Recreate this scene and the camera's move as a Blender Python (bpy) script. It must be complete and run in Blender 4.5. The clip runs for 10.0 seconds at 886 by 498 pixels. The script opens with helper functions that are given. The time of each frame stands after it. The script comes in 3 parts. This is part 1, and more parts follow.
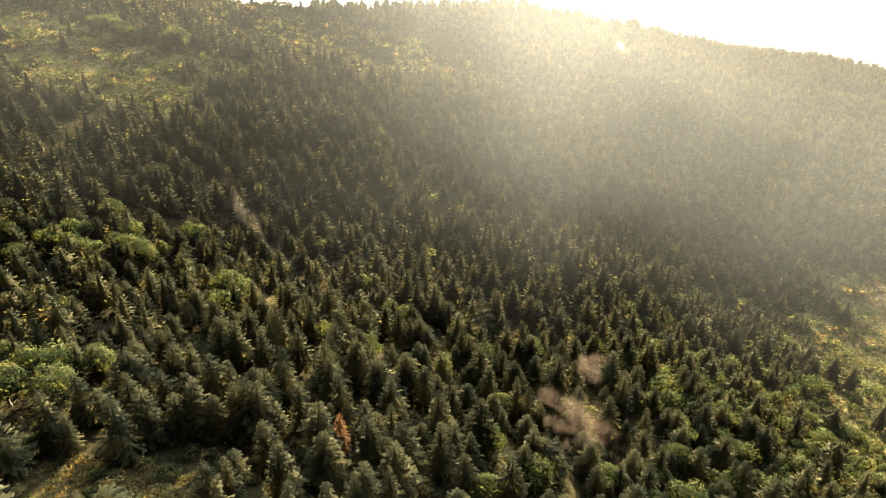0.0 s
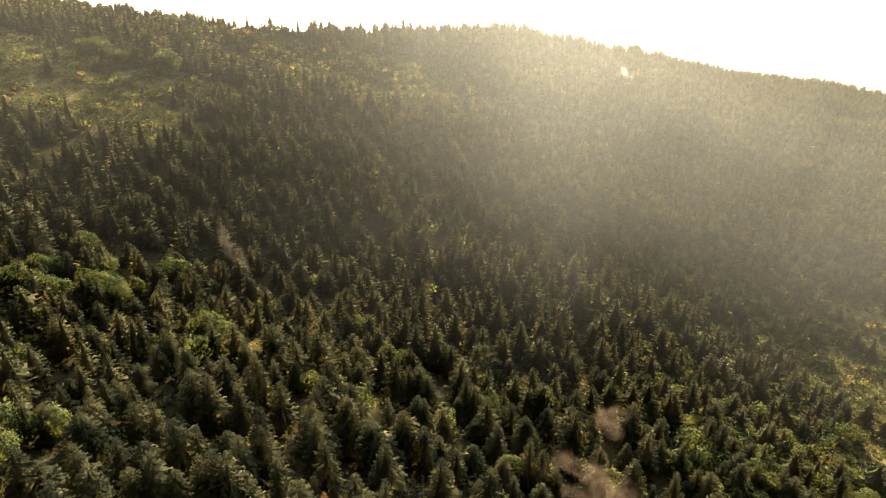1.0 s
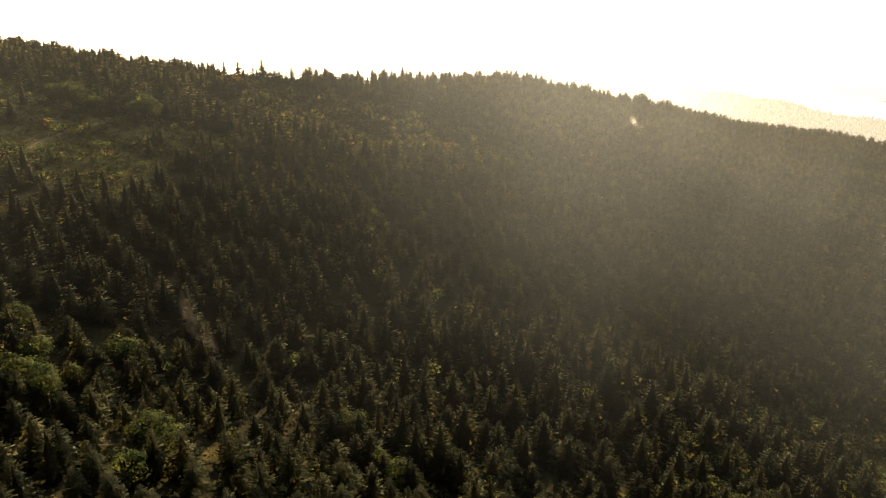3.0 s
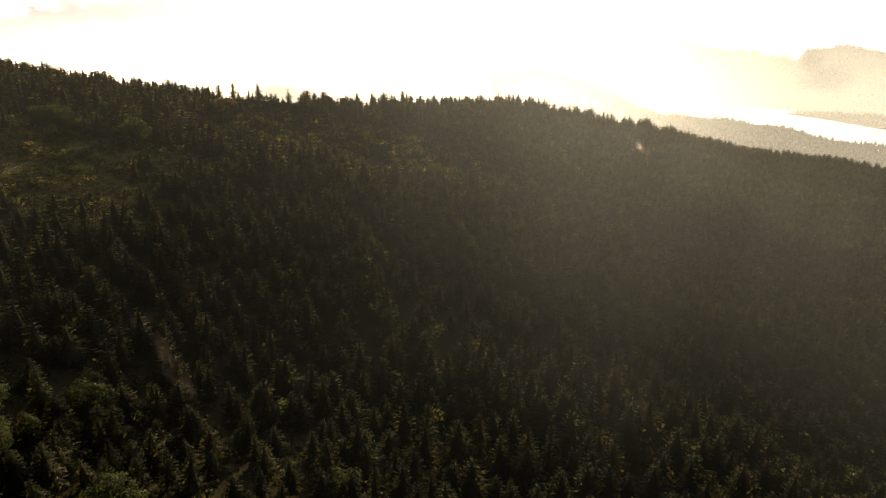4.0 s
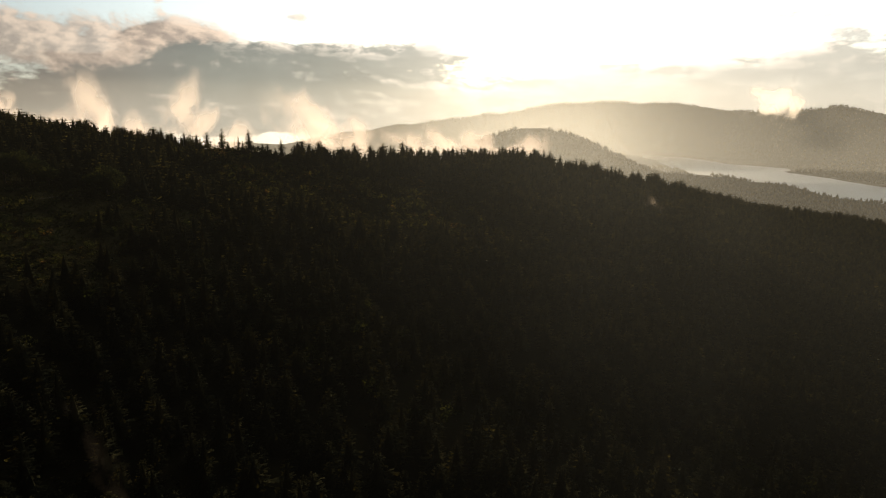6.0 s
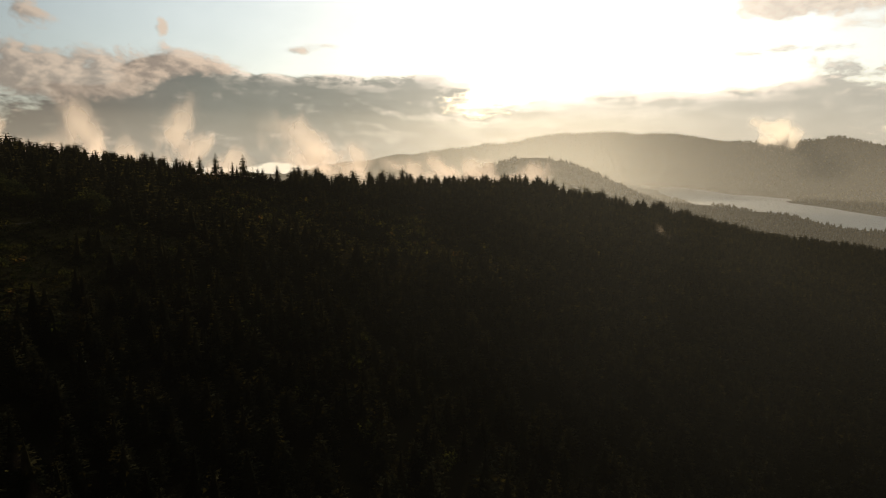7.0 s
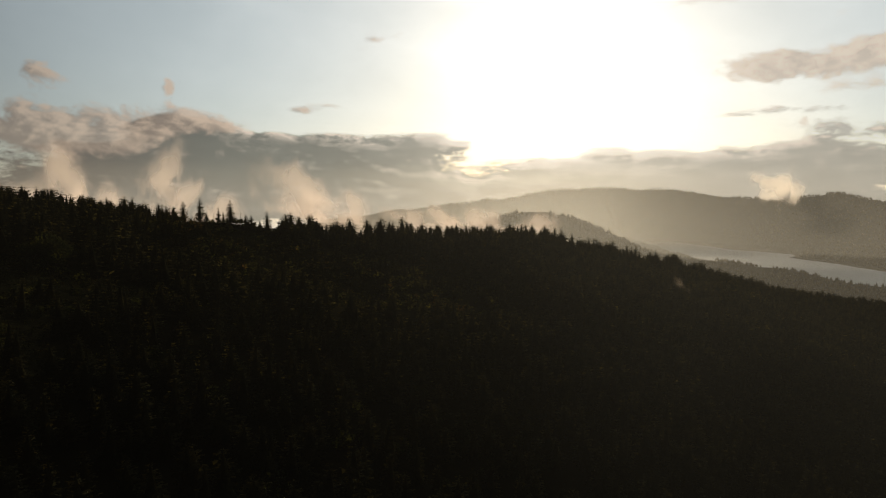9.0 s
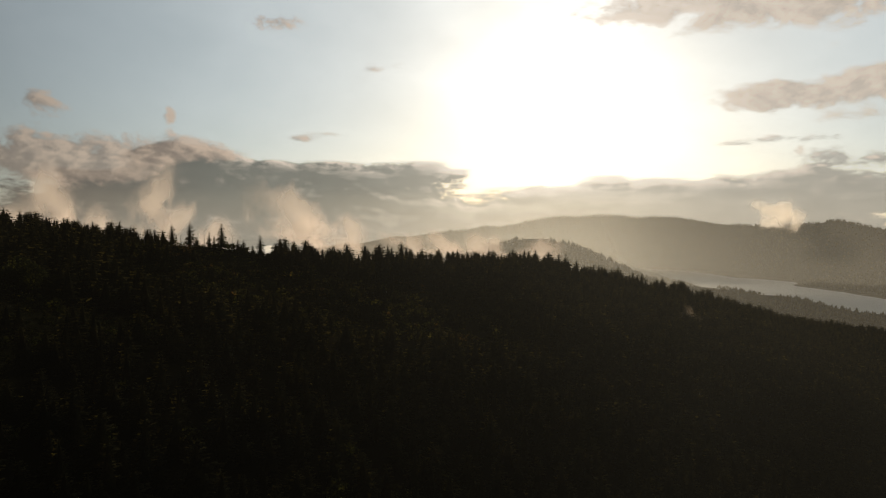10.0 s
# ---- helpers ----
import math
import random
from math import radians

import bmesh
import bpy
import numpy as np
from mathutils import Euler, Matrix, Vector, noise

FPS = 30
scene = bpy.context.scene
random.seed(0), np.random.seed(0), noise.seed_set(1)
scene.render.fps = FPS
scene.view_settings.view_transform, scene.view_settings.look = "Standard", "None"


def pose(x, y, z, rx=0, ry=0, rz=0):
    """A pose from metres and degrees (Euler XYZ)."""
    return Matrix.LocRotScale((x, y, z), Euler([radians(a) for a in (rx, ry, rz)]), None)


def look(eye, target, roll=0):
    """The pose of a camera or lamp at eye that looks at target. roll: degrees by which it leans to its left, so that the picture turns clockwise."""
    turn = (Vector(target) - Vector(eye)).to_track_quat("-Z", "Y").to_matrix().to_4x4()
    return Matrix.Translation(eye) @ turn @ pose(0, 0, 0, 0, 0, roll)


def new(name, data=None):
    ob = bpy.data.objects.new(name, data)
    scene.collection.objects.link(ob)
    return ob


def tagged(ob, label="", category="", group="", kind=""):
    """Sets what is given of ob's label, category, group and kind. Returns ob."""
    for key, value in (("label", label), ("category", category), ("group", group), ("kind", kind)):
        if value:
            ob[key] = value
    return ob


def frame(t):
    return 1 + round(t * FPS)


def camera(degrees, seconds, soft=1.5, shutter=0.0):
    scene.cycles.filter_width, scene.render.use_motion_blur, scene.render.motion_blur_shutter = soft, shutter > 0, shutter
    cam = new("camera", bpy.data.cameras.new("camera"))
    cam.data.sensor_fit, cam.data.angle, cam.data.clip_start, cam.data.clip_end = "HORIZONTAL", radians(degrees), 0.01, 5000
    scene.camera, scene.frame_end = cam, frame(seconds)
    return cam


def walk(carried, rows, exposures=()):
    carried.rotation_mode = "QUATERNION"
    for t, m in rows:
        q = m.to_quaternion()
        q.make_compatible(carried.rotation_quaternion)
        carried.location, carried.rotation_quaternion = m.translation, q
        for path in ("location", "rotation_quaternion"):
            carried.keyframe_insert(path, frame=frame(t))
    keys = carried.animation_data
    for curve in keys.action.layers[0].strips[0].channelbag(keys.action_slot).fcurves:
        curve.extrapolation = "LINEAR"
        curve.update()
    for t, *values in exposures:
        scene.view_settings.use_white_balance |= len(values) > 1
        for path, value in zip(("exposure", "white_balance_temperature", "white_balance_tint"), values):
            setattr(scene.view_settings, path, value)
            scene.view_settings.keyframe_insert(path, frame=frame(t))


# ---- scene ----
cam = camera(70.6, 10.0, soft=1.1)
# seconds, eye in metres, yaw, pitch, roll in degrees
ROWS = [
    (0.0, -0.07, -0.06, 0.35, -0.00, -26.76, -0.39),
    (0.5, -0.59, 13.55, -3.09, -0.04, -25.61, -0.35),
    (1.0, -1.23, 27.15, -6.29, -0.10, -24.47, -0.31),
    (1.5, -1.99, 40.72, -9.32, -0.17, -23.34, -0.27),
    (2.0, -2.82, 54.22, -12.24, -0.23, -22.23, -0.23),
    (2.5, -3.72, 67.62, -15.10, -0.29, -21.12, -0.20),
    (3.0, -4.66, 80.92, -17.95, -0.33, -19.98, -0.16),
    (3.5, -5.63, 94.09, -20.81, -0.38, -18.82, -0.12),
    (4.0, -6.61, 107.12, -23.70, -0.41, -17.62, -0.08),
    (4.5, -7.59, 120.02, -26.63, -0.45, -16.37, -0.04),
    (5.0, -8.56, 132.78, -29.61, -0.49, -15.07, -0.00),
    (5.5, -9.52, 145.41, -32.63, -0.54, -13.73, 0.03),
    (6.0, -10.47, 157.92, -35.65, -0.58, -12.37, 0.07),
    (6.5, -11.39, 170.33, -38.67, -0.62, -10.99, 0.11),
    (7.0, -12.28, 182.67, -41.62, -0.66, -9.62, 0.15),
    (7.5, -13.17, 194.95, -44.48, -0.70, -8.29, 0.19),
    (8.0, -14.04, 207.21, -47.17, -0.72, -6.99, 0.22),
    (8.5, -14.90, 219.49, -49.62, -0.74, -5.73, 0.26),
    (9.0, -15.76, 231.84, -51.76, -0.76, -4.51, 0.30),
    (9.5, -16.65, 244.30, -53.50, -0.79, -3.28, 0.34),
    (10.0, -17.56, 256.92, -54.73, -0.86, -2.00, 0.38),
]
EXPOSURES = [(0.0, 5.0, 6400, 9), (1.0, 4.5, 6750, 9), (2.5, 3.6, 7000, 11), (4.5, 1.55, 6800, 11), (5.5, 0.5, 6750, 10), (7.5, -0.42, 6850, 10), (10.0, -0.78, 6700, 10)]
scene.cycles.transparent_max_bounces = 24
walk(cam, [(t, pose(x, y, z, 90 + pitch, 0, yaw) @ pose(0, 0, 0, 0, 0, roll)) for t, x, y, z, yaw, pitch, roll in ROWS], EXPOSURES)

# ---- sky and sun ----
SUN_AZ, SUN_EL = 11.5, 13.0          # degrees right of +y, degrees up
to_sun = Vector((math.sin(radians(SUN_AZ)) * math.cos(radians(SUN_EL)), math.cos(radians(SUN_AZ)) * math.cos(radians(SUN_EL)), math.sin(radians(SUN_EL))))
sun_data = bpy.data.lights.new("sun", "SUN")
sun_data.energy, sun_data.angle, sun_data.color = 4.4, radians(1.0), (1.0, 0.84, 0.60)
sun = new("sun", sun_data)
sun.matrix_world = look((0, 0, 800), Vector((0, 0, 800)) - to_sun)


class Nodes:
    """Short words for building node trees."""

    def __init__(self, tree):
        self.tree = tree
        tree.nodes.clear()

    def add(self, kind, **given):
        n = self.tree.nodes.new(kind)
        for key, value in given.items():
            n.inputs[key].default_value = value
        return n

    def link(self, a, b):
        self.tree.links.new(a, b)

    def math(self, op, a, b=0.0, c=0.0):
        n = self.tree.nodes.new("ShaderNodeMath")
        n.operation = op
        for socket, v in zip(n.inputs, (a, b, c)):
            if isinstance(v, (int, float)):
                socket.default_value = v
            else:
                self.link(v, socket)
        return n.outputs[0]

    def mix(self, fac, a, b, how="MIX"):
        n = self.tree.nodes.new("ShaderNodeMix")
        n.data_type, n.blend_type = "RGBA", how
        for i, v in ((0, fac), (6, a), (7, b)):
            if isinstance(v, (int, float)):
                n.inputs[i].default_value = v
            elif isinstance(v, tuple):
                n.inputs[i].default_value = (*v, 1)
            else:
                self.link(v, n.inputs[i])
        return n.outputs[2]

    def smooth(self, v, a, b):
        n = self.tree.nodes.new("ShaderNodeMapRange")
        n.interpolation_type = "SMOOTHSTEP"
        self.link(v, n.inputs[0])
        n.inputs[1].default_value, n.inputs[2].default_value = a, b
        return n.outputs[0]

    def vector(self, x, y, z):
        n = self.tree.nodes.new("ShaderNodeCombineXYZ")
        for socket, v in zip(n.inputs, (x, y, z)):
            if isinstance(v, (int, float)):
                socket.default_value = v
            else:
                self.link(v, socket)
        return n.outputs[0]

    def noise(self, at, scale, detail=4.0, rough=0.5, distort=0.0):
        n = self.add("ShaderNodeTexNoise", Scale=scale, Detail=detail, Roughness=rough, Distortion=distort)
        if at is not None:
            self.link(at, n.inputs["Vector"])
        return n.outputs[0]


world = bpy.data.worlds.new("world")
scene.world = world
world.use_nodes = True
w = Nodes(world.node_tree)
sky = w.tree.nodes.new("ShaderNodeTexSky")
sky.sky_type, sky.sun_disc = "NISHITA", False
sky.sun_elevation, sky.sun_rotation = radians(SUN_EL), radians(SUN_AZ)
sky.altitude, sky.air_density, sky.dust_density, sky.ozone_density = 300, 1.0, 1.2, 1.5
way = w.tree.nodes.new("ShaderNodeTexCoord").outputs["Generated"]
split = w.tree.nodes.new("ShaderNodeSeparateXYZ")
w.link(way, split.inputs[0])
DEG = 180 / math.pi
az = w.math("MULTIPLY", w.math("ARCTAN2", split.outputs[0], split.outputs[1]), DEG)
el = w.math("MULTIPLY", w.math("ARCSINE", split.outputs[2]), DEG)
dot = w.tree.nodes.new("ShaderNodeVectorMath")
dot.operation = "DOT_PRODUCT"
w.link(way, dot.inputs[0])
dot.inputs[1].default_value = to_sun
off_sun = w.math("MULTIPLY", w.math("ARCCOSINE", w.math("MINIMUM", dot.outputs["Value"], 1.0)), DEG)


def total(items):
    out = items[0]
    for i in items[1:]:
        out = w.math("ADD", out, i)
    return out


def shapes_at(az, el, items):
    """Soft shapes in the sky, summed: middle (azimuth, elevation), half width, half height in degrees, weight, and how blunt the edge is."""
    out = []
    for a, e, wide, high, weight, blunt in items:
        u = w.math("ABSOLUTE", w.math("DIVIDE", w.math("SUBTRACT", az, a), wide))
        v = w.math("ABSOLUTE", w.math("DIVIDE", w.math("SUBTRACT", el, e), high))
        out.append(w.math("MULTIPLY", w.math("EXPONENT", w.math("MULTIPLY", w.math("ADD", w.math("POWER", u, blunt), w.math("POWER", v, blunt)), -1.0)), weight))
    return total(out)


def churn(az, el, along, up, seed, detail=8.0, rough=0.58, curl=1.0):
    """Billowing cloud texture in a direction, stretched by along and up, about 0."""
    swirl = w.math("SUBTRACT", w.noise(w.vector(w.math("MULTIPLY", az, along * 0.6), w.math("MULTIPLY", el, up * 0.6), seed), 1.0, 3.0), 0.5)
    at = w.vector(w.math("ADD", w.math("MULTIPLY", az, along), w.math("MULTIPLY", swirl, curl)), w.math("ADD", w.math("MULTIPLY", el, up), w.math("MULTIPLY", swirl, -0.7 * curl)), seed + 4.0)
    return w.math("SUBTRACT", w.noise(at, 1.0, detail, rough), 0.5)


GREY_BANKS = [
    (-13, 4.2, 14.5, 1.9, 0.60, 3.0), (-27, 2.4, 12, 2.0, 0.40, 2.0), (-8, 1.6, 18, 1.8, 0.30, 2.0), (0, -0.6, 60, 1.7, 0.62, 2.0),
    (-23, 6.2, 3.4, 0.9, 0.34, 2.0), (-20, 6.1, 2.2, 0.8, 0.30, 2.0), (0.5, 4.9, 3.5, 0.7, 0.30, 2.0), (-32, 7.3, 2.0, 0.7, 0.25, 2.0),
    (23, 2.8, 13, 1.9, 0.50, 3.0), (10, 1.4, 14, 1.6, 0.36, 2.0), (34, 3.4, 6, 1.9, 0.34, 2.0), (35, 5.6, 6, 1.0, 0.32, 2.0), (28, 7.3, 9, 0.6, 0.20, 2.0), (21, 6.8, 8, 0.6, 0.14, 2.0)]
WARM_HEAPS = [
    (-34, 5.4, 6.5, 2.2, 0.42, 2.0), (-27, 6.0, 5.5, 1.7, 0.36, 2.0), (-29, 4.3, 8, 1.6, 0.26, 2.0), (-20.5, 6.6, 3.2, 1.1, 0.34, 2.0), (-16, 5.9, 4, 0.8, 0.20, 2.0),
    (-32, 9.4, 1.7, 1.3, 0.36, 2.0), (-13.8, 17.2, 2.6, 1.4, 0.48, 2.0), (-22.6, 9.1, 0.6, 1.2, 0.36, 2.0), (-37, 15.5, 3.0, 1.2, 0.36, 2.0), (-12, 7.9, 2.0, 0.7, 0.22, 2.0), (-5.1, 13.6, 3.0, 1.2, 0.26, 2.0), (-9.2, 8.3, 2.8, 0.4, 0.34, 2.0), (-11.5, 7.7, 2.6, 0.4, 0.26, 2.0),
    (32, 10.7, 10.5, 1.3, 0.54, 3.0), (37, 8.8, 7, 0.9, 0.38, 2.0), (36, 12.2, 5, 1.0, 0.30, 2.0), (29, 17.0, 11, 2.3, 0.52, 2.0), (20, 18.6, 9, 1.6, 0.34, 2.0), (30.3, 6.3, 0.9, 0.6, 0.36, 2.0)]


def grey_cover(az, el):
    """Flat grey banks, ragged at the rim. Above 0 there is cloud."""
    rag = w.math("ADD", w.math("MULTIPLY", churn(az, el, 0.16, 0.55, 2.2), 0.85), w.math("MULTIPLY", churn(az, el, 0.55, 0.85, 7.7, 6.0, 0.6), 0.34))
    beyond = w.math("MULTIPLY", w.smooth(w.math("ABSOLUTE", az), 42, 60), 0.22)          # broken cloud round the rest of the sky
    return w.math("SUBTRACT", total([shapes_at(az, el, GREY_BANKS), rag, beyond]), 0.26)


def warm_cover(az, el):
    """Heaped cloud and shreds in warm low light."""
    rag = w.math("ADD", w.math("MULTIPLY", churn(az, el, 0.24, 0.42, 11.3, 8.0, 0.6, 1.6), 1.0), w.math("MULTIPLY", churn(az, el, 0.8, 1.1, 3.9, 6.0, 0.6), 0.30))
    return w.math("SUBTRACT", w.math("ADD", shapes_at(az, el, WARM_HEAPS), rag), 0.27)


toward = w.math("DIVIDE", 0.8, w.math("ADD", off_sun, 0.5))
az_on = w.math("ADD", az, w.math("MULTIPLY", w.math("SUBTRACT", SUN_AZ, az), toward))
el_on = w.math("ADD", el, w.math("MULTIPLY", w.math("SUBTRACT", SUN_EL, el), toward))
near_sun = w.math("EXPONENT", w.math("DIVIDE", off_sun, -14.0))
sunward = w.math("SUBTRACT", 1.0, w.smooth(off_sun, 25, 85))
bare_sky = w.mix(w.math("MULTIPLY", sunward, 0.45), w.mix(1.0, sky.outputs[0], (0.055, 0.055, 0.055), "MULTIPLY"), (0.56, 0.67, 0.69))
# grey banks: thin rims glow, thick bodies are dull
g = grey_cover(az, el)
g_mask = w.smooth(g, -0.02, 0.12)
g_rim = w.math("MULTIPLY", w.smooth(w.math("SUBTRACT", g, grey_cover(az_on, el_on)), 0.02, 0.20), w.math("SUBTRACT", 1.0, w.math("MULTIPLY", w.smooth(g, 0.10, 0.40), 0.75)))
grey = w.mix(w.smooth(az, -31, -17), (0.066, 0.061, 0.057), (0.060, 0.073, 0.066))
grey = w.mix(w.smooth(az, -8, 18), grey, w.mix(w.smooth(el, 4, 7), (0.28, 0.27, 0.235), (0.42, 0.41, 0.37)))
grey = w.mix(w.math("MULTIPLY", w.smooth(el, 2.6, -0.5), 0.5), grey, (0.20, 0.19, 0.165))
grey = w.mix(w.math("MULTIPLY", near_sun, 0.55), grey, (0.72, 0.66, 0.54))
mottle = w.math("ADD", 0.72, w.math("MULTIPLY", w.math("ADD", churn(az, el, 0.3, 0.8, 17.1), 0.5), 0.56))
grey = w.mix(1.0, grey, w.vector(mottle, mottle, mottle), "MULTIPLY")
rim_col = w.mix(near_sun, (0.62, 0.52, 0.42), (1.12, 1.07, 0.97))
cover = w.mix(w.math("MULTIPLY", g_mask, 0.95), bare_sky, w.mix(g_rim, grey, rim_col))
# warm heaps before them
h = warm_cover(az, el)
h_mask = w.smooth(h, -0.02, 0.20)
h_lit = w.math("ADD", 0.25, w.math("MULTIPLY", w.smooth(w.math("SUBTRACT", h, warm_cover(az_on, el_on)), -0.12, 0.16), 0.75))
h_lit = w.math("MULTIPLY", h_lit, w.math("ADD", 0.35, w.math("MULTIPLY", w.smooth(el, 1.0, 5.5), 0.65)))
right_side = w.smooth(az, 0, 22)
cover = w.mix(w.math("MULTIPLY", h_mask, 0.86), cover, w.mix(h_lit, w.mix(right_side, (0.155, 0.128, 0.112), (0.40, 0.335, 0.27)), w.mix(right_side, (0.56, 0.44, 0.34), (0.66, 0.55, 0.44))))
mask = w.math("MAXIMUM", g_mask, w.math("MULTIPLY", h_mask, 0.8))
# light of the veiled sun spread by thin cloud
wide = w.math("EXPONENT", w.math("DIVIDE", off_sun, -8.0))
broad = w.math("EXPONENT", w.math("DIVIDE", off_sun, -24.0))
shade = w.math("SUBTRACT", 1.0, w.math("MULTIPLY", mask, 0.70))
thin = w.math("ADD", 1.0, w.math("MULTIPLY", churn(az, el, 0.10, 0.17, 23.0), 1.1))
aureole = w.math("MULTIPLY", w.math("MULTIPLY", w.math("ADD", w.math("MULTIPLY", wide, 0.30), w.math("MULTIPLY", broad, 0.50)), thin), shade)
glow = w.mix(1.0, w.vector(1.0, 0.995, 0.975), w.vector(aureole, aureole, aureole), "MULTIPLY")
dim = w.math("ADD", 0.03, w.math("MULTIPLY", sunward, 0.97))          # clouds away from the sun are dull
cover = w.mix(1.0, cover, w.vector(dim, dim, dim), "MULTIPLY")
final = w.mix(1.0, cover, glow, "ADD")
background = w.add("ShaderNodeBackground", Strength=1.5)
w.link(final, background.inputs["Color"])
w.link(background.outputs[0], w.add("ShaderNodeOutputWorld").inputs["Surface"])

# ---- materials ----
def material(name):
    m = bpy.data.materials.new(name)
    m.use_nodes = True
    return m, Nodes(m.node_tree)


def foliage(name, dark, light, dry, dry_share=0.12, through_light=0.45, soft=0.5):
    """Leaves or needles: tints vary from tree to tree, from branch to branch and in fine grain; light comes through them."""
    m, n = material(name)
    at = n.tree.nodes.new("ShaderNodeNewGeometry")
    outward = n.tree.nodes.new("ShaderNodeAttribute")          # the way out of the crown, so that the spray shades as one soft body
    outward.attribute_name = "outward"
    turned = n.tree.nodes.new("ShaderNodeVectorTransform")
    turned.vector_type, turned.convert_from, turned.convert_to = "NORMAL", "OBJECT", "WORLD"
    n.link(outward.outputs["Vector"], turned.inputs[0])
    unit = n.tree.nodes.new("ShaderNodeVectorMath")
    unit.operation = "NORMALIZE"
    n.link(n.mix(soft, at.outputs["Normal"], turned.outputs[0]), unit.inputs[0])
    tree_tint = n.noise(at.outputs["Position"], 0.11, 2.0)
    grain = n.noise(at.outputs["Position"], 1.7, 4.0, 0.65)
    patch = n.noise(at.outputs["Position"], 0.016, 3.0)
    mixv = n.math("ADD", n.math("MULTIPLY", n.smooth(tree_tint, 0.32, 0.68), 0.90), n.math("MULTIPLY", at.outputs["Random Per Island"], 0.10))
    col = n.mix(mixv, dark, light)
    col = n.mix(n.math("MULTIPLY", n.smooth(n.math("ADD", n.math("MULTIPLY", tree_tint, 0.6), n.math("MULTIPLY", patch, 0.4)), 0.70 - dry_share, 0.78 - dry_share), 0.6), col, dry)
    col = n.mix(n.math("MULTIPLY", n.smooth(grain, 0.35, 0.7), 0.3), col, tuple(c * 0.45 for c in dark))
    diffuse = n.add("ShaderNodeBsdfDiffuse", Roughness=0.6)
    trans = n.add("ShaderNodeBsdfTranslucent")
    n.link(unit.outputs[0], diffuse.inputs["Normal"])
    n.link(unit.outputs[0], trans.inputs["Normal"])
    n.link(col, diffuse.inputs["Color"])
    n.link(n.mix(1.0, col, (1.7, 1.52, 0.80), "MULTIPLY"), trans.inputs["Color"])
    both = n.add("ShaderNodeMixShader", Fac=through_light)
    n.link(diffuse.outputs[0], both.inputs[1])
    n.link(trans.outputs[0], both.inputs[2])
    n.link(both.outputs[0], n.add("ShaderNodeOutputMaterial").inputs["Surface"])
    return m


def rough_surface(name, low, high, scale, fine, bump=0.4, rough=0.9, extra=None, open_tint=None):
    m, n = material(name)
    at = n.tree.nodes.new("ShaderNodeNewGeometry").outputs["Position"]
    big, small = n.noise(at, scale, 5.0, 0.6), n.noise(at, fine, 5.0, 0.65)
    col = n.mix(n.math("ADD", n.math("MULTIPLY", n.smooth(big, 0.3, 0.7), 0.6), n.math("MULTIPLY", small, 0.4)), low, high)
    if extra:
        col = n.mix(n.math("MULTIPLY", n.smooth(n.noise(at, scale * 2.7, 4.0, 0.6), 0.52, 0.66), 0.7), col, extra)
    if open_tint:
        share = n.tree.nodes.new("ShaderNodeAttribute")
        share.attribute_name = "open_less_shade"
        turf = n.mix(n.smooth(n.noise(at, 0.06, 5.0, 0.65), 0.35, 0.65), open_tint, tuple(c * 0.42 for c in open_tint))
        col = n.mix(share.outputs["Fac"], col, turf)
    bsdf = n.add("ShaderNodeBsdfPrincipled", Roughness=rough)
    bsdf.inputs["Specular IOR Level"].default_value = 0.0
    n.link(col, bsdf.inputs["Base Color"])
    bm = n.add("ShaderNodeBump", Strength=bump, Distance=0.3)
    n.link(small, bm.inputs["Height"])
    n.link(bm.outputs[0], bsdf.inputs["Normal"])
    n.link(bsdf.outputs[0], n.add("ShaderNodeOutputMaterial").inputs["Surface"])
    return m


NEEDLES = foliage("fir_needles", (0.020, 0.022, 0.0130), (0.072, 0.063, 0.028), (0.082, 0.057, 0.026), 0.06, 0.36, 0.80)
BROAD = foliage("broad_leaves", (0.020, 0.028, 0.011), (0.060, 0.064, 0.023), (0.078, 0.060, 0.024), 0.11, 0.38, 0.82)
SHRUB = foliage("shrub_leaves", (0.020, 0.026, 0.010), (0.085, 0.080, 0.028), (0.125, 0.058, 0.026), 0.15, 0.35, 0.85)
RUSSET = foliage("russet_needles", (0.09, 0.05, 0.025), (0.17, 0.10, 0.05), (0.15, 0.08, 0.035), 0.2, 0.4)
BARK = rough_surface("fir_bark", (0.05, 0.035, 0.025), (0.13, 0.10, 0.075), 0.8, 6.0)
DEADWOOD = rough_surface("weathered_wood", (0.16, 0.14, 0.12), (0.30, 0.27, 0.23), 0.8, 6.0)
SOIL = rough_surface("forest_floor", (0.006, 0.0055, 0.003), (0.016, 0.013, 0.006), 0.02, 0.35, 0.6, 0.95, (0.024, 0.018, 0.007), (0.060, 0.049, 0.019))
TRACK = rough_surface("pale_gravel", (0.06, 0.05, 0.036), (0.12, 0.10, 0.075), 0.2, 3.0)
ROCK = rough_surface("pale_rock", (0.25, 0.23, 0.20), (0.45, 0.42, 0.37), 0.3, 2.0)


